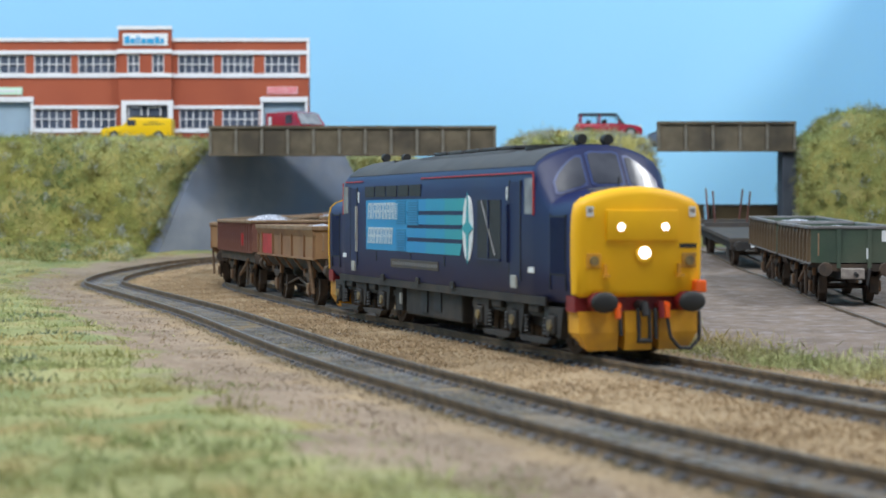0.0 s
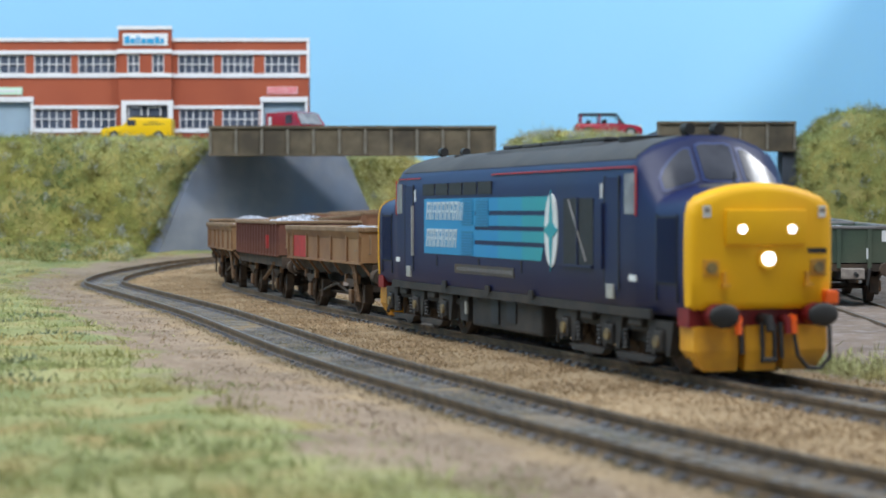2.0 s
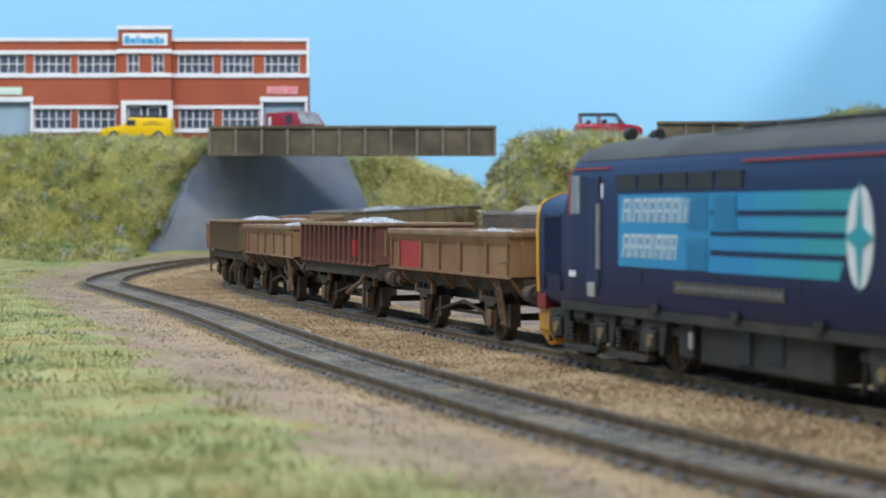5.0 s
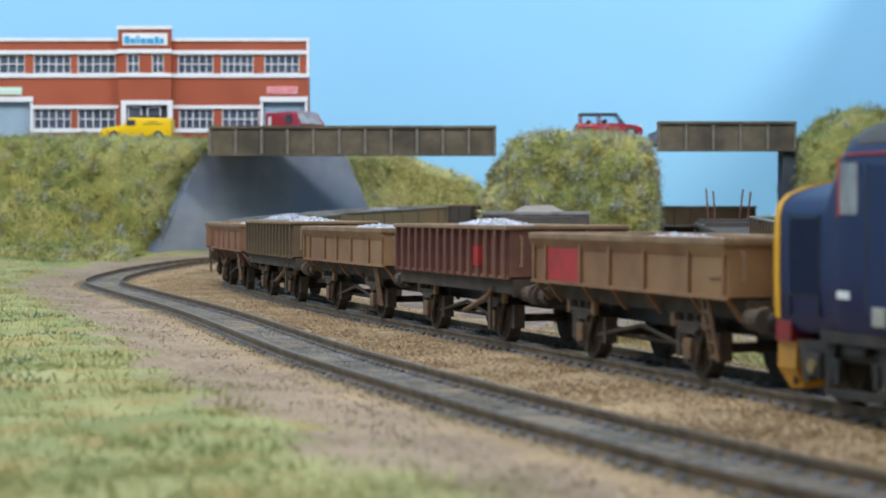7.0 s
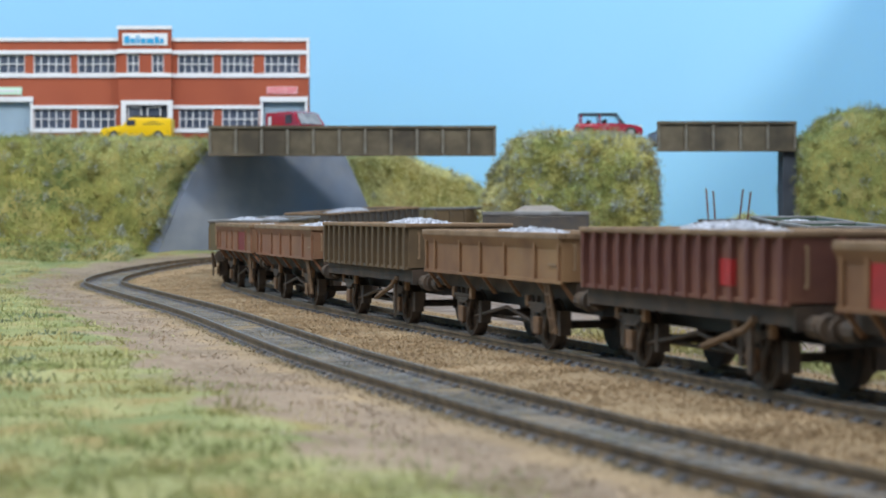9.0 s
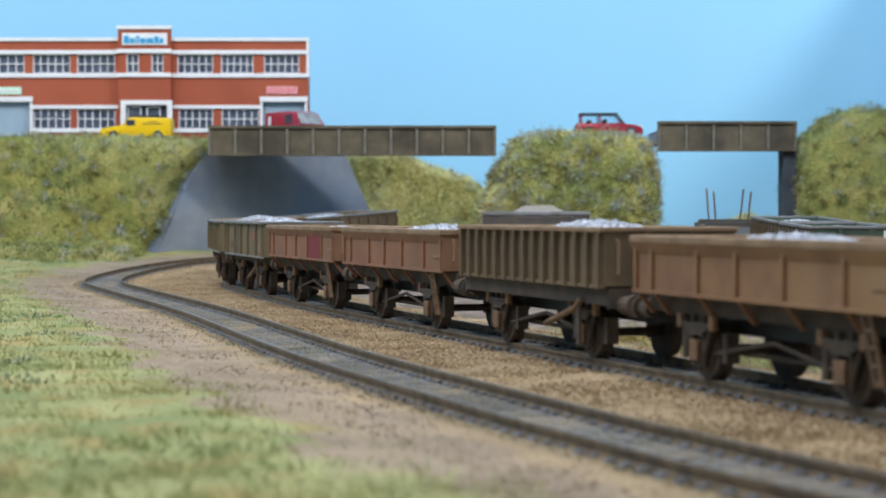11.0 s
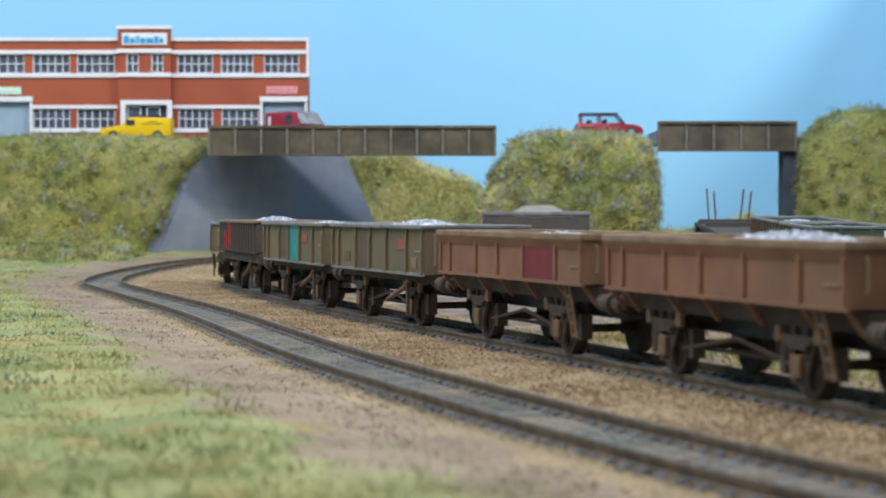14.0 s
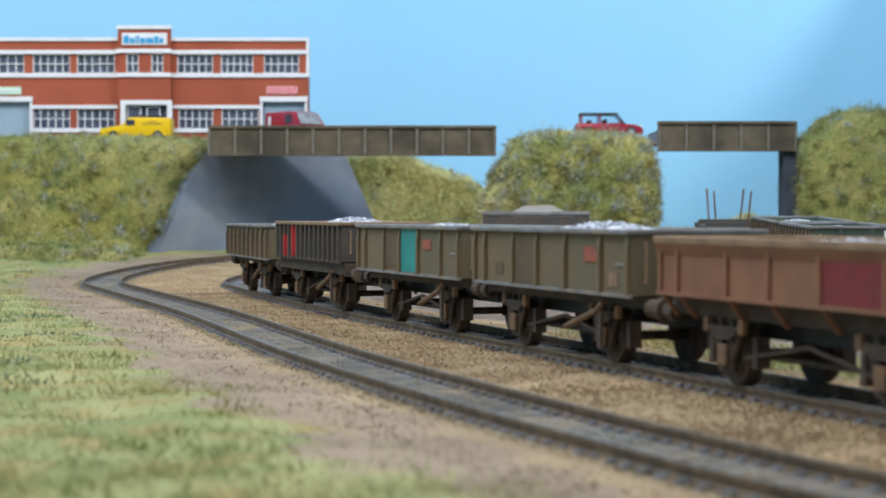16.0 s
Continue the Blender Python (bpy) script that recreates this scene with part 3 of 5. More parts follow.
def pier():
    bm = boxes((234, 244, 1322, 1344, -6, 78))
    ob = part("bridge_pier", bm, "pier_dark", bevel=0.8)
    tagged(ob, "plain blue-grey concrete pier under the road bridge", "pier")


def upper_ground():
    for x0, x1 in ((-900, -150), (50, 138), (244, 900)):
        ob = part("upper_road", boxes((x0, x1, 1372 if x0 < -800 else 1335, 1640 if x0 < -800 else 1395, 60, 86)), "road")
        tagged(ob, "grey raised road level behind the bank", "road", kind="structure")


sky_backdrop()
girder("road_bridge", -161, 36.5, 1320, 74.2, 94, 11, "weathered brown plate-girder road bridge over the curve")
girder("road_bridge", 147, 242.5, 1320, 77.3, 97, 5, "short weathered brown plate-girder road bridge")
road_deck(-161, 36.5, 1323, 1382, 88, "concrete deck of the longer road bridge")
road_deck(147, 242.5, 1323, 1382, 90, "concrete deck of the shorter road bridge")
abutment()
pier()
upper_ground()
bank("embankment", "grassy green and straw scrub embankment below the factory", [(4, -520, -206, 1290, 1420), (30, -520, -195, 1304, 1420), (56, -520, -180, 1322, 1420), (77, -520, -168, 1336, 1420), (84, -520, -166, 1348, 1420)], 3, 62000, 5.0, n=220)
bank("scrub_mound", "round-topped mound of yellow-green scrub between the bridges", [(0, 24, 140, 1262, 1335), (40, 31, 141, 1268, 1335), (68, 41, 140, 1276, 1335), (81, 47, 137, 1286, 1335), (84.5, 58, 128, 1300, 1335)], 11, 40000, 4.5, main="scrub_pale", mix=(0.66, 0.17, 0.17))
bank("hedge_bank", "tall olive scrub bank beside the short bridge", [(0, 243, 430, 1240, 1400), (60, 244, 430, 1262, 1400), (80, 246, 430, 1272, 1400), (88, 256, 420, 1280, 1395), (96, 267, 400, 1288, 1390), (101, 273, 330, 1298, 1360)], 17, 34000, 5.0)
bank("far_scrub", "soft green scrub slope behind the bridge, haze put into its pale colour", [(0, -75, 40, 1500, 1580), (40, -78, 36, 1505, 1580), (58, -78, 20, 1510, 1580), (76, -82, -28, 1515, 1580)], 23, 18000, 7.0, 5.0, n=80, main="scrub_far", mix=(0.90, 0.04, 0.06))
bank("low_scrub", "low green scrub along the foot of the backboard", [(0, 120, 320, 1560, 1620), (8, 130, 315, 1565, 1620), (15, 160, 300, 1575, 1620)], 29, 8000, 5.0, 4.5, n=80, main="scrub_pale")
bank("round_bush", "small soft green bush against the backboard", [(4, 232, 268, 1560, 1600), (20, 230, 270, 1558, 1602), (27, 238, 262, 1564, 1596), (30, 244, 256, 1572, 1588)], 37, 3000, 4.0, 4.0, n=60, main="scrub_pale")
bank("verge_scrub", "rough low grass at the foot of the embankment", [(1, -520, -205, 1222, 1310), (7, -520, -200, 1240, 1310), (12, -520, -205, 1262, 1310), (16, -520, -210, 1278, 1310)], 31, 18000, 3.0, 3.0, n=160, mix=(0.6, 0.28, 0.12))
track("straight and curving near track with grey sleepers", NEAR, 40, 1560, 1)
track("main line track with dark sleepers under the train", MAIN, 20, 1850, 2)
track("short siding track half buried in earth", SIDING, 0, 700, 3)


# ---- factory ----
def fx(px):
    return (px - 784) * 0.4265


def fz(py):
    return 35 + (376 - py) * 0.4265


def holed_wall(x0, x1, z0, z1, holes, y0, y1):
    """One sheet with openings through it, thickened from y0 to y1."""
    xs = sorted({x0, x1, *[h[0] for h in holes], *[h[1] for h in holes]})
    zs = sorted({z0, z1, *[h[2] for h in holes], *[h[3] for h in holes]})
    bm = bmesh.new()
    vs = {(x, z): bm.verts.new((x, y0, z)) for x in xs for z in zs}
    for a, b in zip(xs, xs[1:]):
        for c, d in zip(zs, zs[1:]):
            mx, mz = (a + b) / 2, (c + d) / 2
            if not any(h[0] < mx < h[1] and h[2] < mz < h[3] for h in holes):
                bm.faces.new((vs[a, c], vs[b, c], vs[b, d], vs[a, d]))
    bmesh.ops.delete(bm, geom=[v for v in bm.verts if not v.link_faces], context="VERTS")
    out = bmesh.ops.extrude_face_region(bm, geom=bm.faces[:])
    bmesh.ops.translate(bm, vec=(0, y1 - y0, 0), verts=[v for v in out["geom"] if isinstance(v, bmesh.types.BMVert)])
    return bm


def factory():
    root = empty("factory", "red-brick two-storey factory with white bands and metal windows", "factory")
    Y = 1450.0
    up = [(-30, 45), (60, 126), (138, 205), (315, 378), (392, 449), (468, 530)]
    low = [(60, 126), (138, 205), (317, 378), (393, 459)]
    holes = [(fx(a), fx(b), fz(131), fz(97)) for a, b in up] + [(fx(a), fx(b), fz(229), fz(193)) for a, b in low]
    doors = [(fx(-60), fx(55), fz(262), fz(178)), (fx(466), fx(540), fz(262), fz(178))]
    part("wall", holed_wall(fx(-420), fx(546), fz(262), fz(70), holes + doors, Y, Y + 8), "brick", root, "flat red printed brick")
    part("side_wall", boxes((fx(546) - 6, fx(546), Y + 8, Y + 16, fz(262), fz(70)), (fx(-420), fx(546) - 6, Y + 12, Y + 16, fz(262), fz(70))), "brick", root)
    mid = [(fx(227), fx(249), fz(131), fz(97)), (fx(271), fx(292), fz(131), fz(97)), (fx(222), fx(302), fz(262), fz(186))]
    part("centre_bay", holed_wall(fx(212), fx(305), fz(262), fz(52), mid, Y - 5, Y - 0.2), "brick", root, "taller brick centre bay")
    for z0, z1 in ((97, 90), (138, 131), (74, 68)):
        for a, b in ((-420, 212), (305, 548)):
            part("band", boxes((fx(a), fx(b), Y - 1.5, Y + 0.0, fz(z0), fz(z1))), "trimwhite", root, "white rendered band")
    for z0, z1 in ((96, 89), (138, 131), (54, 48)):
        part("band", boxes((fx(210), fx(307), Y - 6.6, Y - 5, fz(z0), fz(z1))), "trimwhite", root)
    for z0, z1 in ((193, 187), (235, 228)):
        for a, b in ((57, 212), (307, 462)):
            part("sill_band", boxes((fx(a), fx(b), Y - 1.2, Y + 0.0, fz(z0), fz(z1))), "trimwhite", root)
    part("corner_strip", boxes((fx(543), fx(548), Y - 1.3, Y, fz(131), fz(74))), "trimwhite", root)

    def window(a, b, z0, z1, cols, rows, y):
        w = part("window", boxes((a, a + 0.7, y, y + 1.6, z0, z1), (b - 0.7, b, y, y + 1.6, z0, z1), (a + 0.7, b - 0.7, y, y + 1.6, z1 - 0.7, z1), (a + 0.7, b - 0.7, y, y + 1.6, z0, z0 + 0.7)), "trimwhite", root, "white metal window")
        part("pane", boxes((a + 0.5, b - 0.5, y + 1.7, y + 2.2, z0 + 0.5, z1 - 0.5)), "pane", w, "dark blue-grey glass")
        bars = bmesh.new()
        for k in range(1, cols):
            x = a + (b - a) * k / cols
            box(bars, x - 0.32, x + 0.32, y + 0.3, y + 1.5, z0 + 1, z1 - 1)
        for k in range(1, rows):
            z = z0 + (z1 - z0) * k / rows
            box(bars, a + 1, b - 1, y + 0.2, y + 1.4, z - 0.32, z + 0.32)
        part("glazing_bar", bars, "trimwhite", w)

    for a, b in up:
        window(fx(a), fx(b), fz(131), fz(97), 5, 2, Y + 0.6)
    for a, b in low:
        window(fx(a), fx(b), fz(229), fz(193), 5, 2, Y + 0.6)
    for a, b in ((227, 249), (271, 292)):
        window(fx(a), fx(b), fz(131), fz(97), 2, 2, Y - 4.4)
    # entrance
    part("door_surround", boxes((fx(217), fx(226), Y - 6.4, Y - 5, fz(262), fz(187)), (fx(299), fx(308), Y - 6.4, Y - 5, fz(262), fz(187)), (fx(217), fx(308), Y - 6.4, Y - 5, fz(187), fz(179))), "trimwhite", root)
    part("entrance_recess", boxes((fx(222), fx(302), Y - 0.19, Y - 0.02, fz(262), fz(186))), "pane", root)
    for a, b in ((228, 252), (262, 286)):
        window(fx(a), fx(b), fz(262), fz(190), 1, 3, Y - 3.5)
    for a, b in ((-60, 55), (466, 540)):
        s = part("roller_door", boxes((fx(a), fx(b), Y + 3, Y + 4, fz(262), fz(178))), "shutter", root, "pale blue-grey roller door")
        slats = bmesh.new()
        for k in range(14):
            z = fz(262) + (fz(178) - fz(262)) * (k + 0.5) / 14
            box(slats, fx(a), fx(b), Y + 2.5, Y + 3.0, z - 0.9, z + 0.9)
        part("slat", slats, "shutter", s)
        part("door_lintel", boxes((fx(a) - 2.2, fx(b) + 2.2, Y - 2.5, Y - 0.01, fz(181), fz(172))), "trimwhite", root)
        part("door_jamb", boxes((fx(a) - 2.0, fx(a), Y - 1.6, Y + 2.4, fz(262), fz(181))), "trimwhite", root)
        part("door_jamb", boxes((fx(b), fx(b) + 2.0, Y - 1.6, Y + 2.4, fz(262), fz(181))), "trimwhite", root)
    # signs
    s = part("name_board", boxes((fx(220), fx(299), Y - 6.2, Y - 5, fz(82), fz(61))), "trimwhite", root, "white name board with blue marks")
    x = fx(223)
    for w, h in ((5, 13), (4, 9), (1.5, 13), (1.5, 13), (4.5, 9), (6.5, 9), (4, 12), (3.5, 9)):
        part("sign_mark", boxes((x, x + w * 0.8, Y - 6.7, Y - 6.2, fz(79), fz(79) + h * 0.43)), "signblue", s, "plain blue mark")
        x += w * 0.8 + 0.75
    s = part("sign_board", boxes((fx(473), fx(527), Y - 1.2, Y - 0.01, fz(167), fz(154))), "signpink", root, "pale pink board, red capitals")
    letters(s, "GOODS OUT", fx(475), Y - 1.35, fz(165.5), 4.4, fx(525) - fx(475), "signred")
    s = part("sign_board", boxes((fx(-20), fx(40), Y - 1.2, Y - 0.01, fz(168), fz(155))), "signgreen", root, "pale green board")
    part("sign_mark", boxes((fx(-14), fx(28), Y - 1.5, Y - 1.2, fz(164), fz(159)), (fx(31), fx(36), Y - 1.5, Y - 1.2, fz(165), fz(158))), "trimwhite", s)
    return root


def letters(parent, text, x, y, z, size, width, material):
    cu = bpy.data.curves.new("lettering", "FONT")
    cu.body, cu.size, cu.extrude = text, size / 1000 * 1.35, 0.0001
    tmp = new("lettering", cu)
    dg = bpy.context.evaluated_depsgraph_get()
    me = bpy.data.meshes.new_from_object(tmp.evaluated_get(dg))
    bpy.data.objects.remove(tmp)
    co = np.zeros(len(me.vertices) * 3)
    me.vertices.foreach_get("co", co)
    w = co.reshape(-1, 3)[:, 0].max()
    me.materials.clear()
    me.materials.append(material_of(material))
    ob = new("lettering", me)
    ob.parent = parent
    me.transform(Matrix.Diagonal((width / 1000 / w, 1, 1, 1)))
    ob.matrix_basis = Matrix.Translation((x / 1000, y / 1000, z / 1000)) @ pose(0, 0, 0, 90)
    return ob


factory()


# ---- road vehicles ----
def car_wheels(root, xs, half, r, z=0.0):
    for x in xs:
        for s in (-1, 1):
            bm = bmesh.new()
            tube(bm, (0, -1.2, 0), (0, 1.2, 0), r, n=20)
            w = part("wheel", bm, "black", root, bevel=0.2)
            w.matrix_basis = mpose(x, s * half, r + z)
            bm = bmesh.new()
            tube(bm, (0, -1.35, 0), (0, 1.35, 0), r * 0.55, n=14)
            part("hubcap", bm, "silver", w)


def yellow_van():
    root = empty("delivery_van", "small bright yellow delivery van on the factory road", "van", mpose(-222, 1400, 86.8, 0, 0, 180))
    side = [(-25.5, 3), (-25.5, 15), (-24.5, 16.5), (3, 16.8), (6, 16), (9.5, 10.5), (24, 9), (26, 7.5), (26, 3)]
    part("body", prism(side, -10, 10), "vanyellow", root, "glossy yellow body", bevel=0.8, smooth=True)
    part("side_window", boxes((0.5, 6.8, 9.8, 10.25, 11, 15)), "glass", root)
    part("side_window", boxes((0.5, 6.8, -10.25, -9.8, 11, 15)), "glass", root)
    part("roof_rack", boxes((-18, 3, -7, -6.2, 17, 18.2), (-18, 3, 6.2, 7, 17, 18.2), *[(-18 + 4 * k, -17.2 + 4 * k, -7, 7, 17.6, 18.2) for k in range(6)]), "black", root)
    part("side_stripe", boxes((-20, -5, 9.9, 10.2, 11.6, 12.2), (-16, -8, 9.9, 10.2, 13.2, 13.7)), "olive", root, "faint dark marks on the side")
    part("side_stripe", boxes((-22, -2, -10.2, -9.9, 10.0, 10.8), (-16, -6, -10.2, -9.9, 12.0, 12.8)), "olive", root)
    part("bumper", boxes((25.8, 27, -9, 9, 3.2, 4.8)), "silver", root)
    car_wheels(root, (-16, 16), 8.9, 3.6)


def red_van():
    root = empty("parcel_van", "faded red parcel van with a wide windscreen", "van", mpose(-103, 1352, 85.5, 0, 0, -52))
    side = [(-24, 3), (-24, 18.5), (-22, 20), (8, 20), (12, 18.6), (19, 10), (21, 8.4), (21.5, 3)]
    part("body", prism(side, -10.5, 10.5), "carred", root, "dull red body", bevel=0.9, smooth=True)
    part("side_window", boxes((2, 10, -10.8, -10.3, 11.5, 17.5)), "glass", root)
    part("side_window", boxes((2, 10, 10.3, 10.8, 11.5, 17.5)), "glass", root)
    part("windscreen", plate_on([(-9, -5.2), (9, -5.2), (8.2, 5.2), (-8.2, 5.2)], 0.5, pose(15.8, 0, 14.5) @ pose(0, 0, 0, 0, 51, 0) @ pose(0, 0, 0, 0, 0, 90)), "window_pale", root, "windscreen with its pale reflection put into the colour")
    part("badge", boxes((-19.5, -16.5, -10.8, -10.4, 11, 17)), "white", root, "small white badge")
    car_wheels(root, (-14, 13), 9.2, 4.0)


def red_car():
    root = empty("hatchback_car", "small glossy red hatchback car with a black roof", "car", mpose(115.5, 1345, 86.6, 0, 0, 0))
    low = [(-23.5, 2.5), (-23.8, 8), (-22.5, 10.2), (6, 10.2), (18, 9.2), (22.5, 7.5), (23.5, 5), (23, 2.5)]
    part("body", prism(low, -10.5, 10.5), "carred", root, "shiny red body", bevel=1.0, smooth=True)
    for q in (-1, 1):
        part("side_window", prism([(-20.4, 10), (-19.2, 16.1), (4.8, 16.1), (10.6, 10)], q * 9.0 - 0.15, q * 9.0 + 0.15), "seeglass", root, "clear side glass")
    part("windscreen", loft([[(11.0, y, 10.1), (11.3, y, 10.1), (5.5, y, 16.1), (5.2, y, 16.1)] for y in (-8.6, 8.6)]), "seeglass", root, "clear windscreen")
    part("seat", boxes((-4, -1.5, -7.5, -1.2, 7, 13.0), (-4, -1.5, 1.2, 7.5, 7, 13.0), (-15, -12.5, -7.5, 7.5, 7, 12.5)), "black", root, bevel=0.4)
    part("roof", boxes((-20.5, 5.8, -9.4, 9.4, 16.0, 17.4)), "black", root, bevel=0.5)
    for x, lean in ((-20.3, 0.9), (-6.5, 0), (7.6, 2.6)):
        bm = bmesh.new()
        for s in (-9.3, 9.3):
            tube(bm, (x + lean, s, 10), (x - lean * (1 if x > 0 else -1) * 0.9, s, 16.3), 0.55, n=8)
        part("pillar", bm, "carred" if x < 0 else "black", root)
    part("mirror", boxes((6, 7.6, -12, -10.2, 10.3, 11.8)), "carred", root, bevel=0.3)
    part("headlight", boxes((21.2, 22.6, -9.5, -6.0, 7.2, 9.0)), "white", root, bevel=0.4)
    part("headlight", boxes((21.2, 22.6, 6.0, 9.5, 7.2, 9.0)), "white", root, bevel=0.4)
    part("door_handle", boxes((-3, -0.5, -10.9, -10.4, 8.2, 8.8)), "silver", root)
    car_wheels(root, (-14.5, 15), 9.4, 3.9)


yellow_van()
red_van()
red_car()


# ---- wagons ----
def wheelset_mesh(r, gauge, tread=2.4):
    bm = bmesh.new()
    tube(bm, (0, -gauge / 2, 0), (0, gauge / 2, 0), 1.1, n=8)
    for s in (-1, 1):
        y = s * (gauge / 2)
        tube(bm, (0, y - 0.2 * s, 0), (0, y + (tread - 0.2) * s, 0), r, n=28)
        tube(bm, (0, y - 0.7 * s, 0), (0, y - 0.2 * s, 0), r + 0.6, n=28)
        tube(bm, (0, y + (tread - 0.3) * s, 0), (0, y + (tread + 0.25) * s, 0), r * 0.8, r * 0.74, n=20)
        tube(bm, (0, y + tread * s, 0), (0, y + (tread + 0.9) * s, 0), 2.0, n=12)
        for k in range(4):
            a = k * math.pi / 2
            box(bm, -0.5, 0.5, min(y + tread * s, y + (tread + 0.6) * s), max(y + tread * s, y + (tread + 0.6) * s), 1.5, r * 0.75, Matrix.Rotation(a, 4, "Y"))
    return bm


WHEELSETS = []


def wheelsets(root, xs, r, material="wheel"):
    first = None
    for x in xs:
        if first is None:
            first = o = part("wheelset", wheelset_mesh(r, GAUGE - 1.2), material, root, "grimy steel wheels and axle")
        else:
            o = again(first, Matrix())
        o.matrix_basis = mpose(x, 0, r)
        WHEELSETS.append((o, x, r))


def buffers(root, xs, z, rad, length, material):
    for x in xs:
        s = 1 if x > 0 else -1
        for y in (-11.4, 11.4):
            b = part("buffer", rod(((x - s * length, y, z), (x - s * 1.2, y, z), 1.5), ((x - s * length, y, z), (x - s * length * 0.45, y, z), 2.1)), material, root)
            bm = bmesh.new()
            tube(bm, (x - s * 1.2, y, z), (x, y, z), rad, rad * 0.93, n=20)
            part("buffer_head", bm, material, b)


def stone_load(root, x0, x1, half, z, heap, seed, name="load", material="stone"):
    rng = np.random.default_rng(seed)
    nx, ny = 40, 12
    gx, gy = np.meshgrid(np.linspace(x0, x1, nx), np.linspace(-half, half, ny), indexing="ij")
    c = rng.uniform(-12, 8)
    h = z - 5.0 + heap * np.exp(-((gx - c) / 21) ** 4) * np.exp(-(gy / (half * 0.95)) ** 2) + 0.9 * bumps(gx, gy, 5, seed)
    verts = np.stack([gx, gy, h], -1).reshape(-1, 3)
    i = np.arange(nx * ny).reshape(nx, ny)
    faces = np.stack([i[:-1, :-1], i[1:, :-1], i[1:, 1:], i[:-1, 1:]], -1).reshape(-1, 4)
    me = bpy.data.meshes.new(name)
    me.from_pydata((verts / 1000).tolist(), [], faces.tolist())
    me.materials.append(material_of(material))
    ob = new(name, me)
    ob.parent = root
    ob["label"] = "heap of pale crushed stone"
    n = 1800
    a, b = rng.uniform(x0, x1, n), rng.uniform(-half, half, n)
    hz = z - 5.0 + heap * np.exp(-((a - c) / 21) ** 4) * np.exp(-(b / (half * 0.95)) ** 2) + 0.3
    v, f = chips(np.stack([a, b, hz], 1), 0.42, rng)
    stuff("stone", v, f, material, "", "", ob)


def wagon(kind, paint, cap, label, panels=(), seed=1, group="wagons in the train", load=5.7):
    """kind: low (capped box with brackets), ribbed (close ribs over a solebar) or post (plain sides with posts)."""
    top, floor = {"low": (30.0, 18.0), "ribbed": (31.6, 18.0), "post": (31.2, 16.4), "sidepost": (30.0, 16.0)}[kind]
    half, hw = {"low": 54.6, "ribbed": 51.0, "post": 53.2, "sidepost": 55.0}[kind], 16.6
    root = empty("wagon", label, "wagon", group=group)
    def rim(a, b, z):
        return [(-a, -b, z), (a, -b, z), (a, b, z), (-a, b, z)]
    tub = loft([rim(half - 0.2, hw - 0.4, floor), rim(half - 0.2, hw - 0.4, top - 0.8), rim(half - 1.2, hw - 1.3, top - 0.8), rim(half - 1.2, hw - 1.3, floor + 1)])
    body = part("body", tub, paint, root)
    lip = 1.7 if kind == "low" else 1.25
    w = 0.9
    capm = boxes((-half - 0.3, half + 0.3, -hw - w, -hw + 1.0, top - lip, top), (-half - 0.3, half + 0.3, hw - 1.0, hw + w, top - lip, top),
                 (-half - 0.3, -half + 1.2, -hw + 1.0, hw - 1.0, top - lip, top), (half - 1.2, half + 0.3, -hw + 1.0, hw - 1.0, top - lip, top))
    part("top_rail", capm, cap, root, "worn rolled top rail", bevel=0.4)
    if kind == "low":
        for s in (-1, 1):
            bm = loft([[(x, s * (hw - 0.3), top - 1.6), (x, s * (hw + 0.8), top - 1.6), (x, s * (hw - 0.3), top - 4.0)] for x in (-half, half)])
            part("top_rail_chamfer", bm, paint, root)
    side_paint = "olive" if kind == "sidepost" else paint
    places = [-53.4 + 106.8 * k / 9 for k in range(10)] if kind == "sidepost" else [(half - 2) * (k / 7 - 1) for k in range(15)] if kind == "ribbed" else [x * half / 55 for x in (-53.4, -45, -22.5, -5, 14.5, 37, 53.4)]
    depth, width = {"low": (0.7, 0.55), "ribbed": (1.25, 0.95), "post": (1.0, 0.75), "sidepost": (1.3, 0.8)}[kind]
    first = None
    for s in (-1, 1):
        for x in places:
            if kind == "low":
                m = boxes((-width, width, -depth, 0.3, floor, top - 1.6))
                lower = loft([[(q, 0.2, floor + 0.5), (q, -depth, floor + 0.5), (q, 3.6, 12.8), (q, 4.6, 12.8)] for q in (-0.45, 0.45)])
                tmp = bpy.data.meshes.new("tmp")
                lower.to_mesh(tmp)
                lower.free()
                m.from_mesh(tmp)
            elif kind == "ribbed":
                m = loft([[(-width, 0.3, z), (-width * 0.75, -depth, z), (width * 0.75, -depth, z), (width, 0.3, z)] for z in (floor - 0.6, floor + 0.6, top - 2.2, top - 1.2)])
            else:
                m = loft([[(-width, 0.3, z), (-width, -d, z), (width, -d, z), (width, 0.3, z)] for z, d in ((floor + 0.2, depth), (top - 4.5, depth), (top - 1.3, depth * 0.45))])
            if first is None:
                first = part("rib", m, side_paint, body)
                first.matrix_basis = mpose(x, s * (hw - 0.4), 0)
            else:
                m.free()
                again(first, mpose(x, s * (hw - 0.4), 0, 0, 0, 0 if s < 0 else 180))
    for s in (-1, 1):
        e = s * (half - 0.2)
        part("end_post", boxes((e, e + 0.9 * s, -6.5, -5.0, floor - 2, top - 1.2) if s > 0 else (e - 0.9, e, -6.5, -5.0, floor - 2, top - 1.2),
                               (e, e + 0.9 * s, 5.0, 6.5, floor - 2, top - 1.2) if s > 0 else (e - 0.9, e, 5.0, 6.5, floor - 2, top - 1.2)), paint, body)
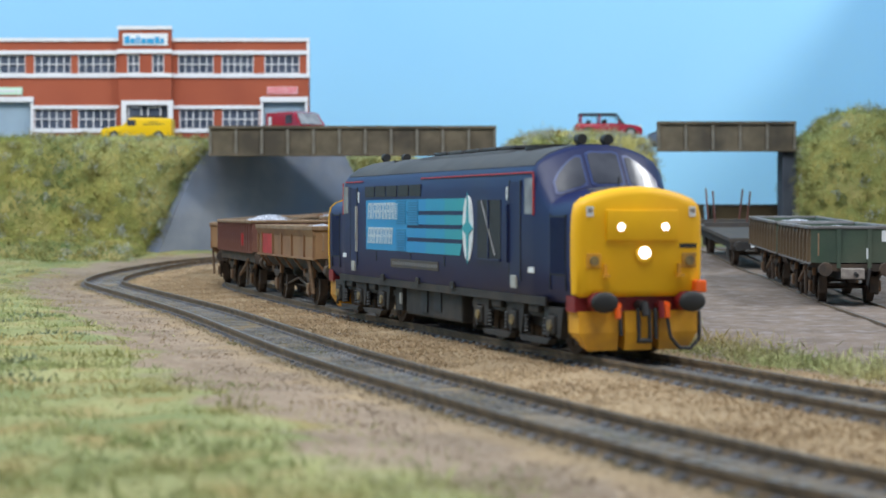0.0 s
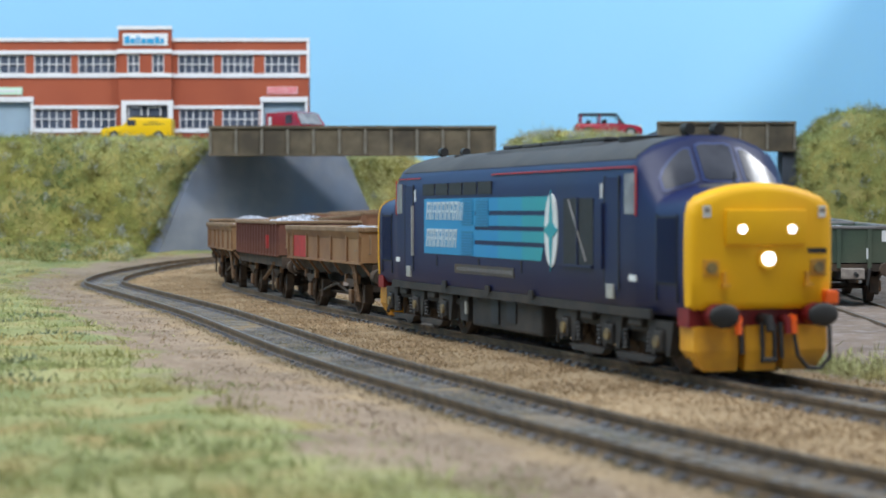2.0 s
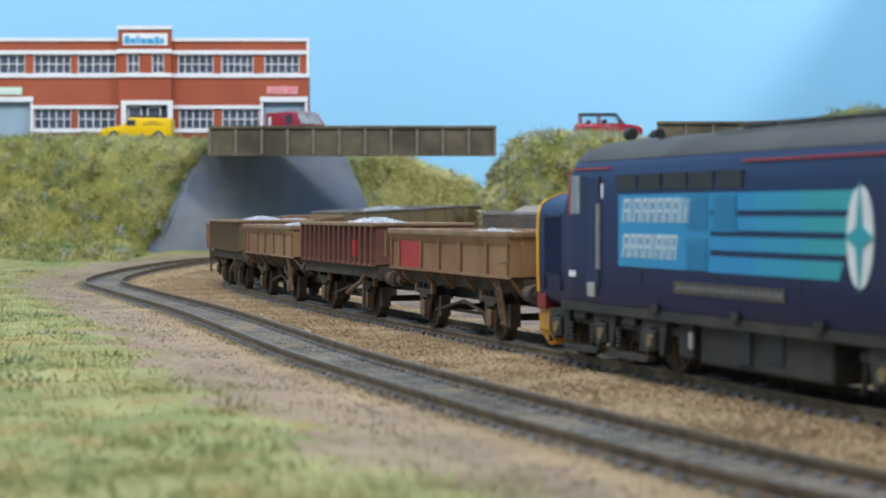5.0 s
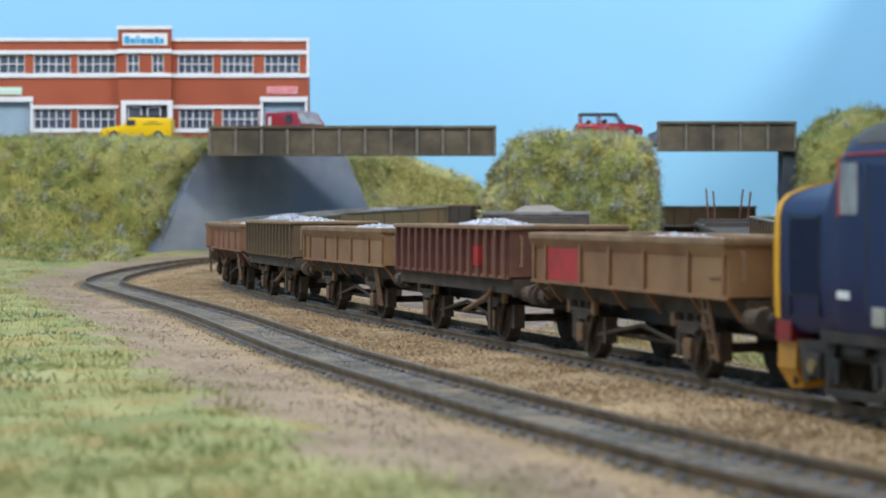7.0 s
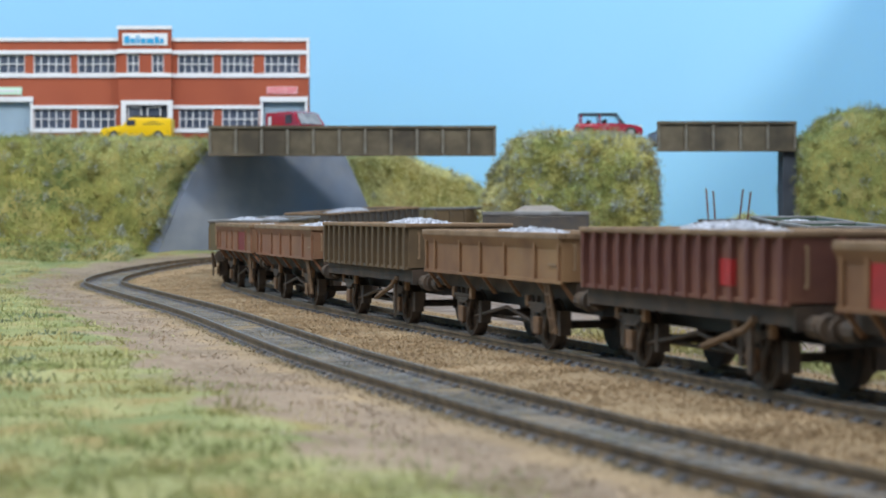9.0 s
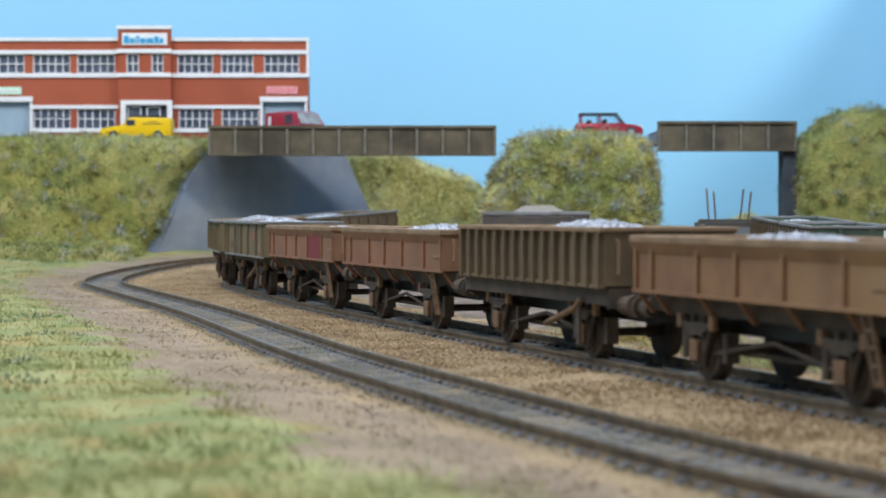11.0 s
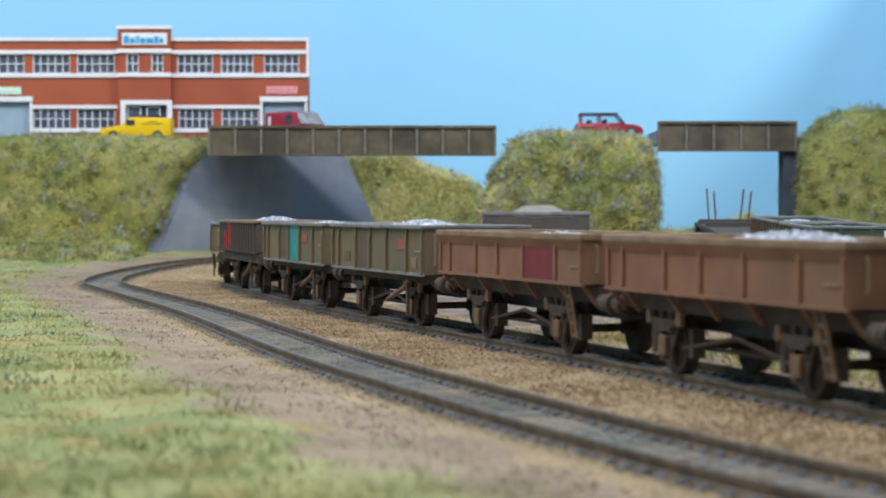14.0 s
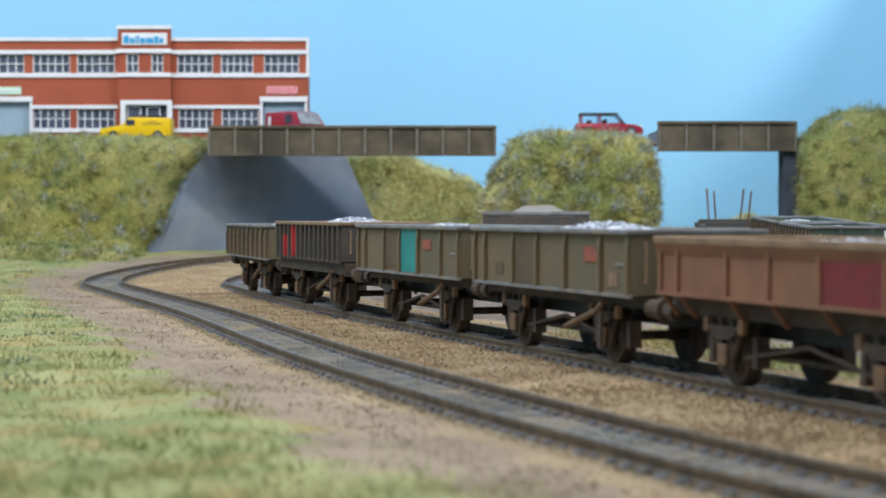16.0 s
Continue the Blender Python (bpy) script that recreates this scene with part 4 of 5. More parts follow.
    part("bottom_ledge", boxes((-half, half, -hw - 0.25, -hw + 0.4, floor - 0.5, floor + 0.35), (-half, half, hw - 0.4, hw + 0.25, floor - 0.5, floor + 0.35)), cap if "post" in kind else paint, body)
    if kind == "sidepost":
        for s in (-1, 1):
            part("side_sheet", boxes((-half + 0.3, half - 0.3, *sorted((s * (hw - 0.39), s * (hw - 0.15))), floor + 0.4, top - 1.3)), "olive", body, "tan-brown weathered side")
    for x0, x1, z0, z1, key in panels:
        part("painted_panel", boxes((x0, x1, -hw + 0.15, -hw + 0.38, z0, z1)), key, body, "repaired panel in another colour")
        if kind == "ribbed":
            for x in places:
                if x0 - 0.5 < x < x1 + 0.5:
                    part("painted_rib", loft([[(x - 1.02, -hw + 0.3, z), (x - 0.8, -hw - 0.95, z), (x + 0.8, -hw - 0.95, z), (x + 1.02, -hw + 0.3, z)] for z in (z0, z1)]), key, body)
    # underframe
    sb = 15.2 if kind == "ribbed" else 12.4
    low = 13.6
    part("solebar", boxes((-half + 1, half - 1, -sb, -sb + 1.2, low, floor - 0.51), (-half + 1, half - 1, sb - 1.2, sb, low, floor - 0.51), (-half, -half + 1, -sb, sb, low - 0.8, floor - 0.51), (half - 1, half, -sb, sb, low - 0.8, floor - 0.51)), "wagonframe", root, "dark grimy solebar")
    for x in (-30, 30):
        for s in (-1, 1):
            y = s * 12.2
            iron = boxes((x - 3.0, x - 1.9, y - 0.5, y + 0.5, 3.4, low), (x + 1.9, x + 3.0, y - 0.5, y + 0.5, 3.4, low), (x - 3.0, x + 3.0, y - 0.45, y + 0.45, 2.8, 3.5))
            for q in (-1, 1):
                tube(iron, (x + q * 7.0, y, low), (x + q * 2.4, y, 5.0), 0.6, n=6)
            g = part("axle_guard", iron, "wheel", root)
            bx = boxes((x - 2.0, x + 2.0, y - 1.6 if s < 0 else y, y if s < 0 else y + 1.6, 4.0, 8.4))
            part("axlebox", bx, "axletan", g, bevel=0.3)
            sp = bmesh.new()
            for k in range(3):
                box(sp, x - 7.5 + k * 2, x + 7.5 - k * 2, y - 1.2 if s < 0 else y + 0.2, y - 0.2 if s < 0 else y + 1.2, 11.2 - k * 0.9, 12.0 - k * 0.9)
            part("leaf_spring", sp, "wheel", g)
            for q in (-1, 1):
                part("spring_shoe", boxes((x + q * 7.6 - 1.1, x + q * 7.6 + 1.1, y - 1.3 if s < 0 else y, y if s < 0 else y + 1.3, 10.6, low)), "axletan", g, bevel=0.25)
    wheelsets(root, (-30, 30), 6.2)
    buffers(root, (-half - 6.9, half + 6.9), 13.7, 2.7, 6.9, "wheel")
    part("coupling", rod(((-half - 8, 0, 11.5), (-half, 0, 12.5), 0.8)), "black", root)
    part("coupling", rod(((half, 0, 12.5), (half + 8, 0, 11.5), 0.8)), "black", root)
    # Black filler, added to darken the bright gap where underframe clutter would be.
    part("centre_beam", boxes((-half + 1, half - 1, -5, 5, 9.5, floor - 0.6)), "black", root)
    part("brake_rodding", rod(((-30, -10.6, 5), (0, -10.6, 9.5), 0.5), ((0, -10.6, 9.5), (30, -10.6, 5), 0.5), ((-24, -7, 6), (24, -7, 6), 0.5)), "wheel", root)
    for x in (-20.5, 20.5, -39.5, 39.5):
        part("brake_shoe", boxes((x - 1, x + 1, -11.2, -8.2, 4, 10.2), (x - 1, x + 1, 8.2, 11.2, 4, 10.2)), "wheel", root)
    if kind == "low":
        lev = [(42, -16.0, floor), (45.5, -15.2, 5.0)]
        part("brake_lever", rod((lev[0], lev[1], 0.55), ((44.6, -16.0, floor), (48.1, -15.2, 5.0), 0.55), *[((42.9 + 0.9 * k, -15.8 + 0.2 * k, 14.6 - 3 * k), (45.5 + 0.9 * k, -15.8 + 0.2 * k, 14.6 - 3 * k), 0.4) for k in range(4)]), "lever", root, "rust-tan ladder step")
    else:
        part("brake_lever", rod(((12, -15.4, 7.5), (32, -15.8, 12.2), 0.75), ((32, -15.8, 12.2), (36, -15.8, 14.5), 0.75)), "lever", root, "rust-tan brake lever")
        part("lever_guard", boxes((33, 34.6, -16.0, -15.2, 3.5, 14.4)), "wheel", root)
    for s in (-1, 1):
        e = s * (half + 0.6)
        part("end_handrail", rod(((e, -13.5, floor + 3), (e + 0.9 * s, -13.5, floor + 3), 0.3), ((e + 0.9 * s, -13.5, floor + 3), (e + 0.9 * s, -13.5, top - 3), 0.3), ((e + 0.9 * s, -13.5, top - 3), (e, -13.5, top - 3), 0.3)), "captan", body)
        part("vacuum_pipe", rod(((s * half, 5.5, 12.5), (s * (half + 2.2), 5.5, 13.5), 0.6), ((s * (half + 2.2), 5.5, 13.5), (s * (half + 2.8), 4.5, 7.5), 0.6)), "black", root)
    if kind in ("low", "post"):
        part("side_plate", boxes((half - 9.0, half - 3.5, -hw + 0.1, -hw + 0.5, top - 8.2, top - 7.6)), cap, body)
    if load:
        stone_load(root, -half + 2, half - 2, hw - 1.4, top, load, seed)
    return root


def train_wagons():
    full = (17.6, 26.6)
    a = []
    a.append(wagon("low", "tan", "captan", "rusty tan low-sided wagon with a bright red panel", [(-44.1, -22.9, 18.4, 28.0, "panel_red")], 1, load=4.2))
    a.append(wagon("ribbed", "bauxite", "captan", "dark bauxite ribbed ballast wagon with a small red patch", [(21.6, 27.6, 20.5, 25.8, "panel_red")], 2))
    a.append(wagon("low", "tan", "captan", "rusty tan low-sided ballast wagon", (), 3, load=5.0))
    a.append(wagon("ribbed", "olive", "captan", "olive-brown ribbed ballast wagon", (), 4))
    a.append(wagon("low", "umber", "captan", "reddish tan low-sided ballast wagon", (), 5, load=5.5))
    a.append(wagon("low", "umber", "captan", "reddish tan low-sided wagon with a maroon panel", [(14.9, 36.2, 18.4, 28.0, "panel_maroon")], 6, load=4.0))
    a.append(wagon("post", "green", "capgrey", "weathered olive-green wagon with an orange mark", [(25.5, 33.0, 23.5, 27.0, "patch"), (-20.9, -5.7, 17, 29.5, "olive"), (-36, -30, 19, 22, "olive"), (40.5, 45.5, 18.2, 21.4, "captan")], 7))
    a.append(wagon("post", "green", "capgrey", "weathered olive-green wagon with a teal panel", [(-4.0, 13.2, 16.9, 29.9, "panel_teal"), (18, 26, 24, 27, "patch"), (-20.6, -6.2, 18, 28.5, "olive")], 8, load=4.5))
    a.append(wagon("ribbed", "darkgrey", "captan", "dark grimy ribbed wagon with red panels", [(-38.5, -29.5, 18.4, 26.5, "panel_red"), (-24.5, -15.5, 18.4, 30, "panel_red")], 9))
    a.append(wagon("sidepost", "green", "capgrey", "weathered olive wagon with close side posts ending the train", (), 10, load=4.5))
    return a


WAGONS = train_wagons()


# ---- locomotive ----
FULL = [(16.2, 12.8), (17.5, 15.0), (17.7, 24.0), (17.7, 34.0), (17.6, 41.0), (17.1, 45.4), (15.6, 47.7), (12.4, 49.8), (8.2, 51.3), (4.0, 52.1)]
NOSE = [(15.0, 12.8), (16.3, 14.6), (16.6, 22.0), (16.6, 30.0), (16.5, 34.4), (15.9, 36.8), (14.2, 38.2), (11.0, 39.4), (7.3, 40.3), (3.5, 40.8)]


def ring(half, x, sy=1.0, dz=0.0, top=51.1):
    a = [(x, -y * sy, z + dz) for y, z in half]
    b = [(x, y * sy, z + dz) for y, z in reversed(half)]
    return a + [(x, 0, top)] + b


def blend_half(a, b, t):
    return [(p[0] + (q[0] - p[0]) * t, p[1] + (q[1] - p[1]) * t) for p, q in zip(a, b)]


def loco():
    root = empty("diesel_locomotive", "dark blue diesel locomotive with yellow nose and lit lamps", "locomotive")
    # the skin: a full-height body that steps down over raked screens to a nose at each end
    def sections(end):
        s = end
        return [(FULL, 87.0 * s, 52.3), (FULL, 90.2 * s, 52.1), (blend_half(FULL, NOSE, 0.1), 91.6 * s, 50.8), (blend_half(FULL, NOSE, 0.97), 98.0 * s, 41.3), (NOSE, 99.4 * s, 41.0),
                (NOSE, 114.6 * s, 40.2)]
    rows = [ring(h, x, 1, 0, t) for h, x, t in reversed(sections(-1))] + [ring(h, x, 1, 0, t) for h, x, t in sections(1)]
    body = part("body", loft(rows), "navy", root, "weathered dark blue body", smooth=True)
    # grey roof skin
    arc = [(16.3, 46.9), (15.72, 47.82), (12.5, 49.95), (8.25, 51.45), (4.0, 52.25)]
    def shell(x):
        return [(x, -y, z) for y, z in arc] + [(x, 0, 52.45)] + [(x, y, z) for y, z in reversed(arc)] + [(x, y * 0.985, z - 0.35) for y, z in arc] + [(x, 0, 52.1)] + [(x, -y * 0.985, z - 0.35) for y, z in reversed(arc)]
    part("roof", loft([shell(x) for x in (-88.0, -40, 0, 40, 88.0)]), "roof", root, "matt grey roof", smooth=True)
    part("exhaust_hatch", loft([[(x, y, z - (0 if abs(x - 8) < 40 else 0.4)) for y, z in ((-9.5, 50.8), (-8.6, 52.0), (0, 53.3), (8.6, 52.0), (9.5, 50.8), (0, 50.2))] for x in (-33, -30, 46, 49)]), "roof", root)
    part("roof_fan", rod(((62, 0, 51.6), (62, 0, 52.9), 8.5), n=28), "grille", root)
    for k in range(5):
        x = -24 + 15 * k
        part("roof_panel", boxes((x, x + 12.5, -7.0, 7.0, 52.4, 53.35)), "roof", root, bevel=0.3)
    part("roof_rib", boxes((-60.5, -59.3, -9, 9, 51.0, 51.9)), "roof", root)
    part("cantrail_line", boxes((-4, 90, -17.55, -17.2, 44.95, 45.22)), "redline", root, "thin red cantrail line")
    part("cantrail_line", boxes((-90, -68, -17.45, -17.1, 44.95, 45.22)), "redline", root)
    part("cantrail_line", boxes((-84, 84, 17.2, 17.55, 44.95, 45.22)), "redline", root)
    for s in (-1, 1):
        # nose face with headcode panel
        def face(x, k, dz=0.0):
            return ring([(y * k, 26 + (z - 26) * (0.35 + 0.65 * k) + dz) for y, z in [(15.4, 14.6), (16.4, 15.4), (16.65, 22), (16.65, 30), (16.5, 34.2), (15.9, 36.8), (14.3, 38.3), (11.0, 39.6), (7.3, 40.5), (3.6, 41.0)]], x * s, 1, 0, 26 + (41.2 - 26) * (0.35 + 0.65 * k) + dz)
        nose = part("nose_front", loft([face(113.8, 1.012), face(115.6, 1.0), face(116.6, 0.975), face(117.2, 0.93), face(117.7, 0.8)]), "yellow", root, "bright yellow warning nose", smooth=True)
        part("headcode_panel", boxes((min(117.40 * s, 118.75 * s), max(117.40 * s, 118.75 * s), -9.4, 9.4, 28.2, 35.6)), "yellow", nose, bevel=0.42, smooth=True)
        lamp_mat = LIT if s > 0 else "white"
        for y in (-5.75, 5.75):
            part("marker_lamp", rod(((118.30 * s, y, 31.5), (119.00 * s, y, 31.5), 0.92), n=20), lamp_mat, nose, "lit white lamp" if s > 0 else "")
        part("headlamp", rod(((117.50 * s, 0.4, 25.3), (119.10 * s, 0.4, 25.3), 1.42), n=24), lamp_mat, nose, "lit bright headlamp" if s > 0 else "")
        part("headlamp_hood", rod(((117.40 * s, 0.4, 25.0), (118.40 * s, 0.4, 25.0), 2.1), n=20), "yellow", nose)
        for y in (-13.4, 13.4):
            part("warning_sticker", boxes((min(117.60 * s, 117.82 * s), max(117.60 * s, 117.82 * s), y - 0.85, y + 0.85, 34.0, 36.4)), "white", nose, "small warning sticker")
            part("sticker_mark", boxes((min(117.80 * s, 117.90 * s), max(117.80 * s, 117.90 * s), y - 0.6, y + 0.6, 34.9, 36.0)), "sand", nose)
            part("control_socket", rod(((117.50 * s, y * 0.93, 23.4), (118.50 * s, y * 0.93, 23.4), 1.15), n=14), "brass", nose)
            part("socket_frame", boxes((min(117.55 * s, 117.95 * s), max(117.55 * s, 117.95 * s), y * 0.93 - 1.9, y * 0.93 + 1.9, 21.6, 25.2)), "yellow_dirty", nose, bevel=0.18)
            part("lamp_iron", boxes((min(117.50 * s, 118.70 * s), max(117.50 * s, 118.70 * s), y * 0.72 - 0.35, y * 0.72 + 0.35, 19.5, 22.6), (min(118.40 * s, 119.50 * s), max(118.40 * s, 119.50 * s), y * 0.72 - 0.9, y * 0.72 + 0.9, 19.5, 20.2)), "yellow_dirty", nose)
        part("number_mark", boxes((min(117.60 * s, 117.80 * s), max(117.60 * s, 117.80 * s), 10.0 if s > 0 else -14.5, 14.5 if s > 0 else -10.0, 26.4, 27.5)), "black", nose, "plain dark bar")
        # windscreens, wrapping round in three panes
        def skin(y, t, lift):
            """A point on the raked cab front: t from 0 at its foot to 1 at the roof."""
            k = 0.97 - 0.87 * t
            half = blend_half(FULL, NOSE, k)
            top = 41.3 + (50.8 - 41.3) * t
            ys = [0] + [p[0] for p in reversed(half[4:])]
            zs = [top] + [p[1] for p in reversed(half[4:])]
            return (s * (98.0 - 6.4 * t + lift), y, float(np.interp(abs(y), ys, zs)) + lift * 0.5)

        def pane(y0, y1, t0, t1, slant, lift):
            n = 6
            bm = bmesh.new()
            rows = []
            for i in range(n + 1):
                y = y0 + (y1 - y0) * i / n
                hi = t1 - slant * (i / n) ** 1.6
                lo = t0 + 0.06 * (1 if i in (0, n) else 0)
                hi -= 0.05 * (1 if i in (0, n) else 0)
                rows.append([skin(y, lo + (hi - lo) * j / n, lift) for j in range(n + 1)])
            vs = [[bm.verts.new(p) for p in r] for r in rows]
            for i in range(n):
                for j in range(n):
                    bm.faces.new((vs[i][j], vs[i + 1][j], vs[i + 1][j + 1], vs[i][j + 1]))
            out = bmesh.ops.extrude_face_region(bm, geom=bm.faces[:])
            bmesh.ops.translate(bm, vec=(-s * 0.5, 0, -0.3), verts=[v for v in out["geom"] if isinstance(v, bmesh.types.BMVert)])
            return bm

        for y0, y1, t0, t1, sl in ((-4.0, 4.0, 0.08, 0.90, 0.0), (-6.0, -13.6, 0.09, 0.86, 0.40), (6.0, 13.6, 0.09, 0.86, 0.40)):
            g = 0.5 if y1 > 0 else -0.5
            fr = part("windscreen_frame", pane(y0 - (g if abs(y0) > 5 else 0.5), y1 + g, t0 - 0.05, t1 + 0.05, sl, 0.18), "navy_light", root, smooth=True)
            part("windscreen", pane(y0, y1, t0, t1, sl, 0.34), "glass", fr, "hazy cab glass", smooth=True)
        cap = [(-7.2, 40.0), (-6.9, 40.75), (-3.5, 41.25), (0, 41.45), (3.5, 41.25), (6.9, 40.75), (7.2, 40.0)]
        part("nose_top_panel", loft([[(x * s, y, z - d) for y, z in cap] for x, d in ((100.2, 0.0), (112.6, 0.65), (113.2, 1.0))]), "roof", root, "matt grey nose top")
        part("wiper", rod(((97.6 * s, 9.0, 41.0), (95.4 * s, 10.0, 44.4), 0.18)), "black", root)
        ng = part("nose_grille", boxes((min(100 * s, 110 * s), max(100 * s, 110 * s), -16.72, -16.4, 19.6, 34.2)), "grille", root, "dark nose grille")
        part("grille_slat", boxes(*[(min((100.4 + k) * s, (100.8 + k) * s), max((100.4 + k) * s, (100.8 + k) * s), -16.95, -16.72, 20.0, 33.8) for k in range(10)]), "navy", ng)
        part("nose_door_line", boxes((min(99.6 * s, 100 * s), max(99.6 * s, 100 * s), -16.75, -16.4, 16, 34.6), (min(110 * s, 110.4 * s), max(110 * s, 110.4 * s), -16.75, -16.4, 16, 34.6)), "grille", root)
        for y in (-3.6, 3.6):
            part("roof_horn", rod(((87.5 * s, y, 52.0), (87.5 * s, y, 53.6), 0.6), ((86.3 * s, y, 53.6), (89.0 * s, y, 53.6), 1.35), n=16), "black", root, "black air horn")
        part("aerial", rod(((102 * s, 0.8, 40.0), (102 * s, 0.8, 43.8), 0.22)), "black", root)
        # buffer beam, skirt, couplings
        part("buffer_beam", boxes((min(110 * s, 115.6 * s), max(110 * s, 115.6 * s), -16.4, 16.4, 11.0, 14.9)), "red", root, "dark red buffer beam")
        for y0, y1 in ((-15.6, -5.4), (5.4, 15.6), (-3.6, 3.6)):
            yo0, yo1 = (y0 + 2.6 if y0 < -10 else y0), (y1 - 2.6 if y1 > 10 else y1)
            m2 = loft([[(109.5 * s, y0, 11.2), (115.9 * s, y0, 11.2), (115.9 * s, y1, 11.2), (109.5 * s, y1, 11.2)], [(109.5 * s, y0, 6.0), (116.2 * s, y0, 6.0), (116.2 * s, y1, 6.0), (109.5 * s, y1, 6.0)],
                       [(110.5 * s, yo0, 2.6), (115.6 * s, yo0, 1.7), (115.6 * s, yo1, 1.7), (110.5 * s, yo1, 2.6)]])
            part("valance", m2, "yellow_dirty", root, "dirty yellow lower valance")
        for y in (-11.4, 11.4):
            b = part("buffer", rod(((114 * s, y, 13.6), (119.4 * s, y, 13.6), 2.4), ((119 * s, y, 13.6), (121.8 * s, y, 13.6), 1.7), n=16), "red", root, "red buffer shank")
            bm = bmesh.new()
            bmesh.ops.create_uvsphere(bm, u_segments=20, v_segments=10, radius=1.0, matrix=Matrix.Translation((122.0 * s, y, 13.6)) @ Matrix.Diagonal((0.9, 3.55, 2.5, 1)))
            part("buffer_head", bm, "black", b, "oval black buffer head", smooth=True)
        part("coupling_hook", rod(((114 * s, 0, 12.6), (119.5 * s, 0, 12.6), 1.2), ((119.2 * s, 0, 13.4), (120.2 * s, 0, 10.2), 0.9), ((119.0 * s, -1.4, 12.0), (119.6 * s, -1.4, 4.2), 0.5), ((119.0 * s, 1.4, 12.0), (119.6 * s, 1.4, 4.2), 0.5), ((119.6 * s, -1.8, 4.2), (119.6 * s, 1.8, 4.2), 0.6)), "black", root)
        for y, key in ((-6.4, "orange"), (6.4, "orange"), (5.0, "red")):
            part("air_cock", rod(((115 * s, y, 12.4), (118.4 * s, y, 12.6), 1.0), ((118.2 * s, y, 12.8), (118.6 * s, y, 9.5), 0.8)), key, root, "orange air cock")
        part("brake_pipe", rod(((118.4 * s, 6.4, 10), (119.6 * s, 6.8, 5), 0.45), ((119.6 * s, 6.8, 5), (119.9 * s, 9.0, 2.4), 0.45), ((119.9 * s, 9, 2.4), (119.9 * s, 12, 2.2), 0.45), ((119.9 * s, 12, 2.2), (119.6 * s, 14.4, 4.6), 0.45), ((119.6 * s, 14.4, 4.6), (118.6 * s, 14.8, 11.0), 0.45)), "black", root, "looped black air hose")
        part("brake_pipe", rod(((118.4 * s, -6.0, 12), (119.4 * s, -6.0, 5.5), 0.5), ((118.4 * s, 3.2, 12), (119.4 * s, 3.2, 4.5), 0.5)), "black", root)
    part("tail_lamp", boxes((117.2, 119.8, 13.4, 16.4, 15.6, 18.6)), "orange", root, "orange tail lamp on a bracket", bevel=0.5)
    # near side: doors, windows, grilles, decals
    y = -17.7
    def side(name, x0, x1, z0, z1, key, depth=0.25, label="", sides=(-1,), bev=0.0):
        for q in sides:
            a, b = sorted((q * 17.55, q * (17.7 + depth)))
            part(name, boxes((x0, x1, a, b, z0, z1)), key, root, label, bevel=bev)
    both = (-1, 1)
    for s in (-1, 1):
        def sx(a, b):
            return tuple(sorted((a * s, b * s)))
        side("cab_door", *sx(74, 81.5), 17.5, 42.8, "navy", 0.12, "", both)
        side("door_edge", *sx(81.5, 82.1), 17.5, 43.2, "grille", 0.16, "", both)
        side("door_edge", *sx(73.4, 74.0), 17.5, 43.2, "grille", 0.16, "", both)
        side("cab_window", *sx(85.0, 90.6), 34.6, 43.6, "window_pale", 0.12, "side cab window", both)
        side("window_edge", *sx(91.0, 91.35), 34.2, 44.8, "redline", 0.2, "", (-1,))
        side("handrail", *sx(73.0, 73.5), 22, 37, "silver" if s < 0 else "navy", 0.8, "pale grab rail", both)
        side("step_box", *sx(75.5, 79.5), 15.5, 18.8, "silver", 0.5, "pale metal step box", both, 0.15)
        side("data_mark", *sx(71.3, 72.3), 38.2, 41.6, "white", 0.12, "small white label", both)
        side("number_mark", *sx(87.5, 91.5), 19.8, 21.2, "white", 0.1, "plain white bar")
    side("engine_grille", 48.5, 67.0, 22.5, 38.3, "grille", 0.12, "dark radiator grille", both)
    part("grille_brace", rod(((52, -17.9, 38), (63, -17.9, 23.5), 0.28)), "capgrey", root)
    part("grille_brace", boxes((57.3, 58.0, -18.1, -17.7, 22.5, 38.3), (48.5, 67, -18.3, -17.6, 22.0, 22.6)), "navy", root)
    for k in range(5):
        side("upper_grille", -64 + 12.4 * k, -53 + 12.4 * k, 39.9, 43.3, "grille", 0.1, "dark louvred panel", both)
    # the livery panel: plain shapes
    side("livery_panel", -62.5, -28.0, 18.8 + 4.2, 38.9, "logo", 0.10, "bright blue livery panel")
    side("livery_panel", -28.0, -17.0, 23.0, 38.9, "logo", 0.09)
    for z0, z1 in ((22.9, 26.2), (27.4, 30.2), (31.4, 34.2), (35.4, 38.9)):
        tip = 33.5 + (z0 - 23) * 0.5
        for xa, xb, key in ((-17, 2, "logo"), (2, 20, "logo_mid"), (20, tip, "logo_teal")):
            bm = loft([[(xa, yy, z0), (xb, yy, z0), (xb + (0.5 * (z1 - z0) if xb == tip else 0), yy, z1), (xa, yy, z1)] for yy in (-17.6, -17.8)])
            part("livery_stripe", bm, key, root, "blue to teal stripe")
    for x0, x1, z0, z1 in ((-28, -18, 31.4, 38.6), (-28, -18, 23.2, 29.8), (-15.8, -5.4, 31.0, 38.6)):
        lv = part("louvre", boxes((x0, x1, -17.86, -17.6, z0, z1)), "logo_louvre", root, "blue louvred panel")
        slats = bmesh.new()
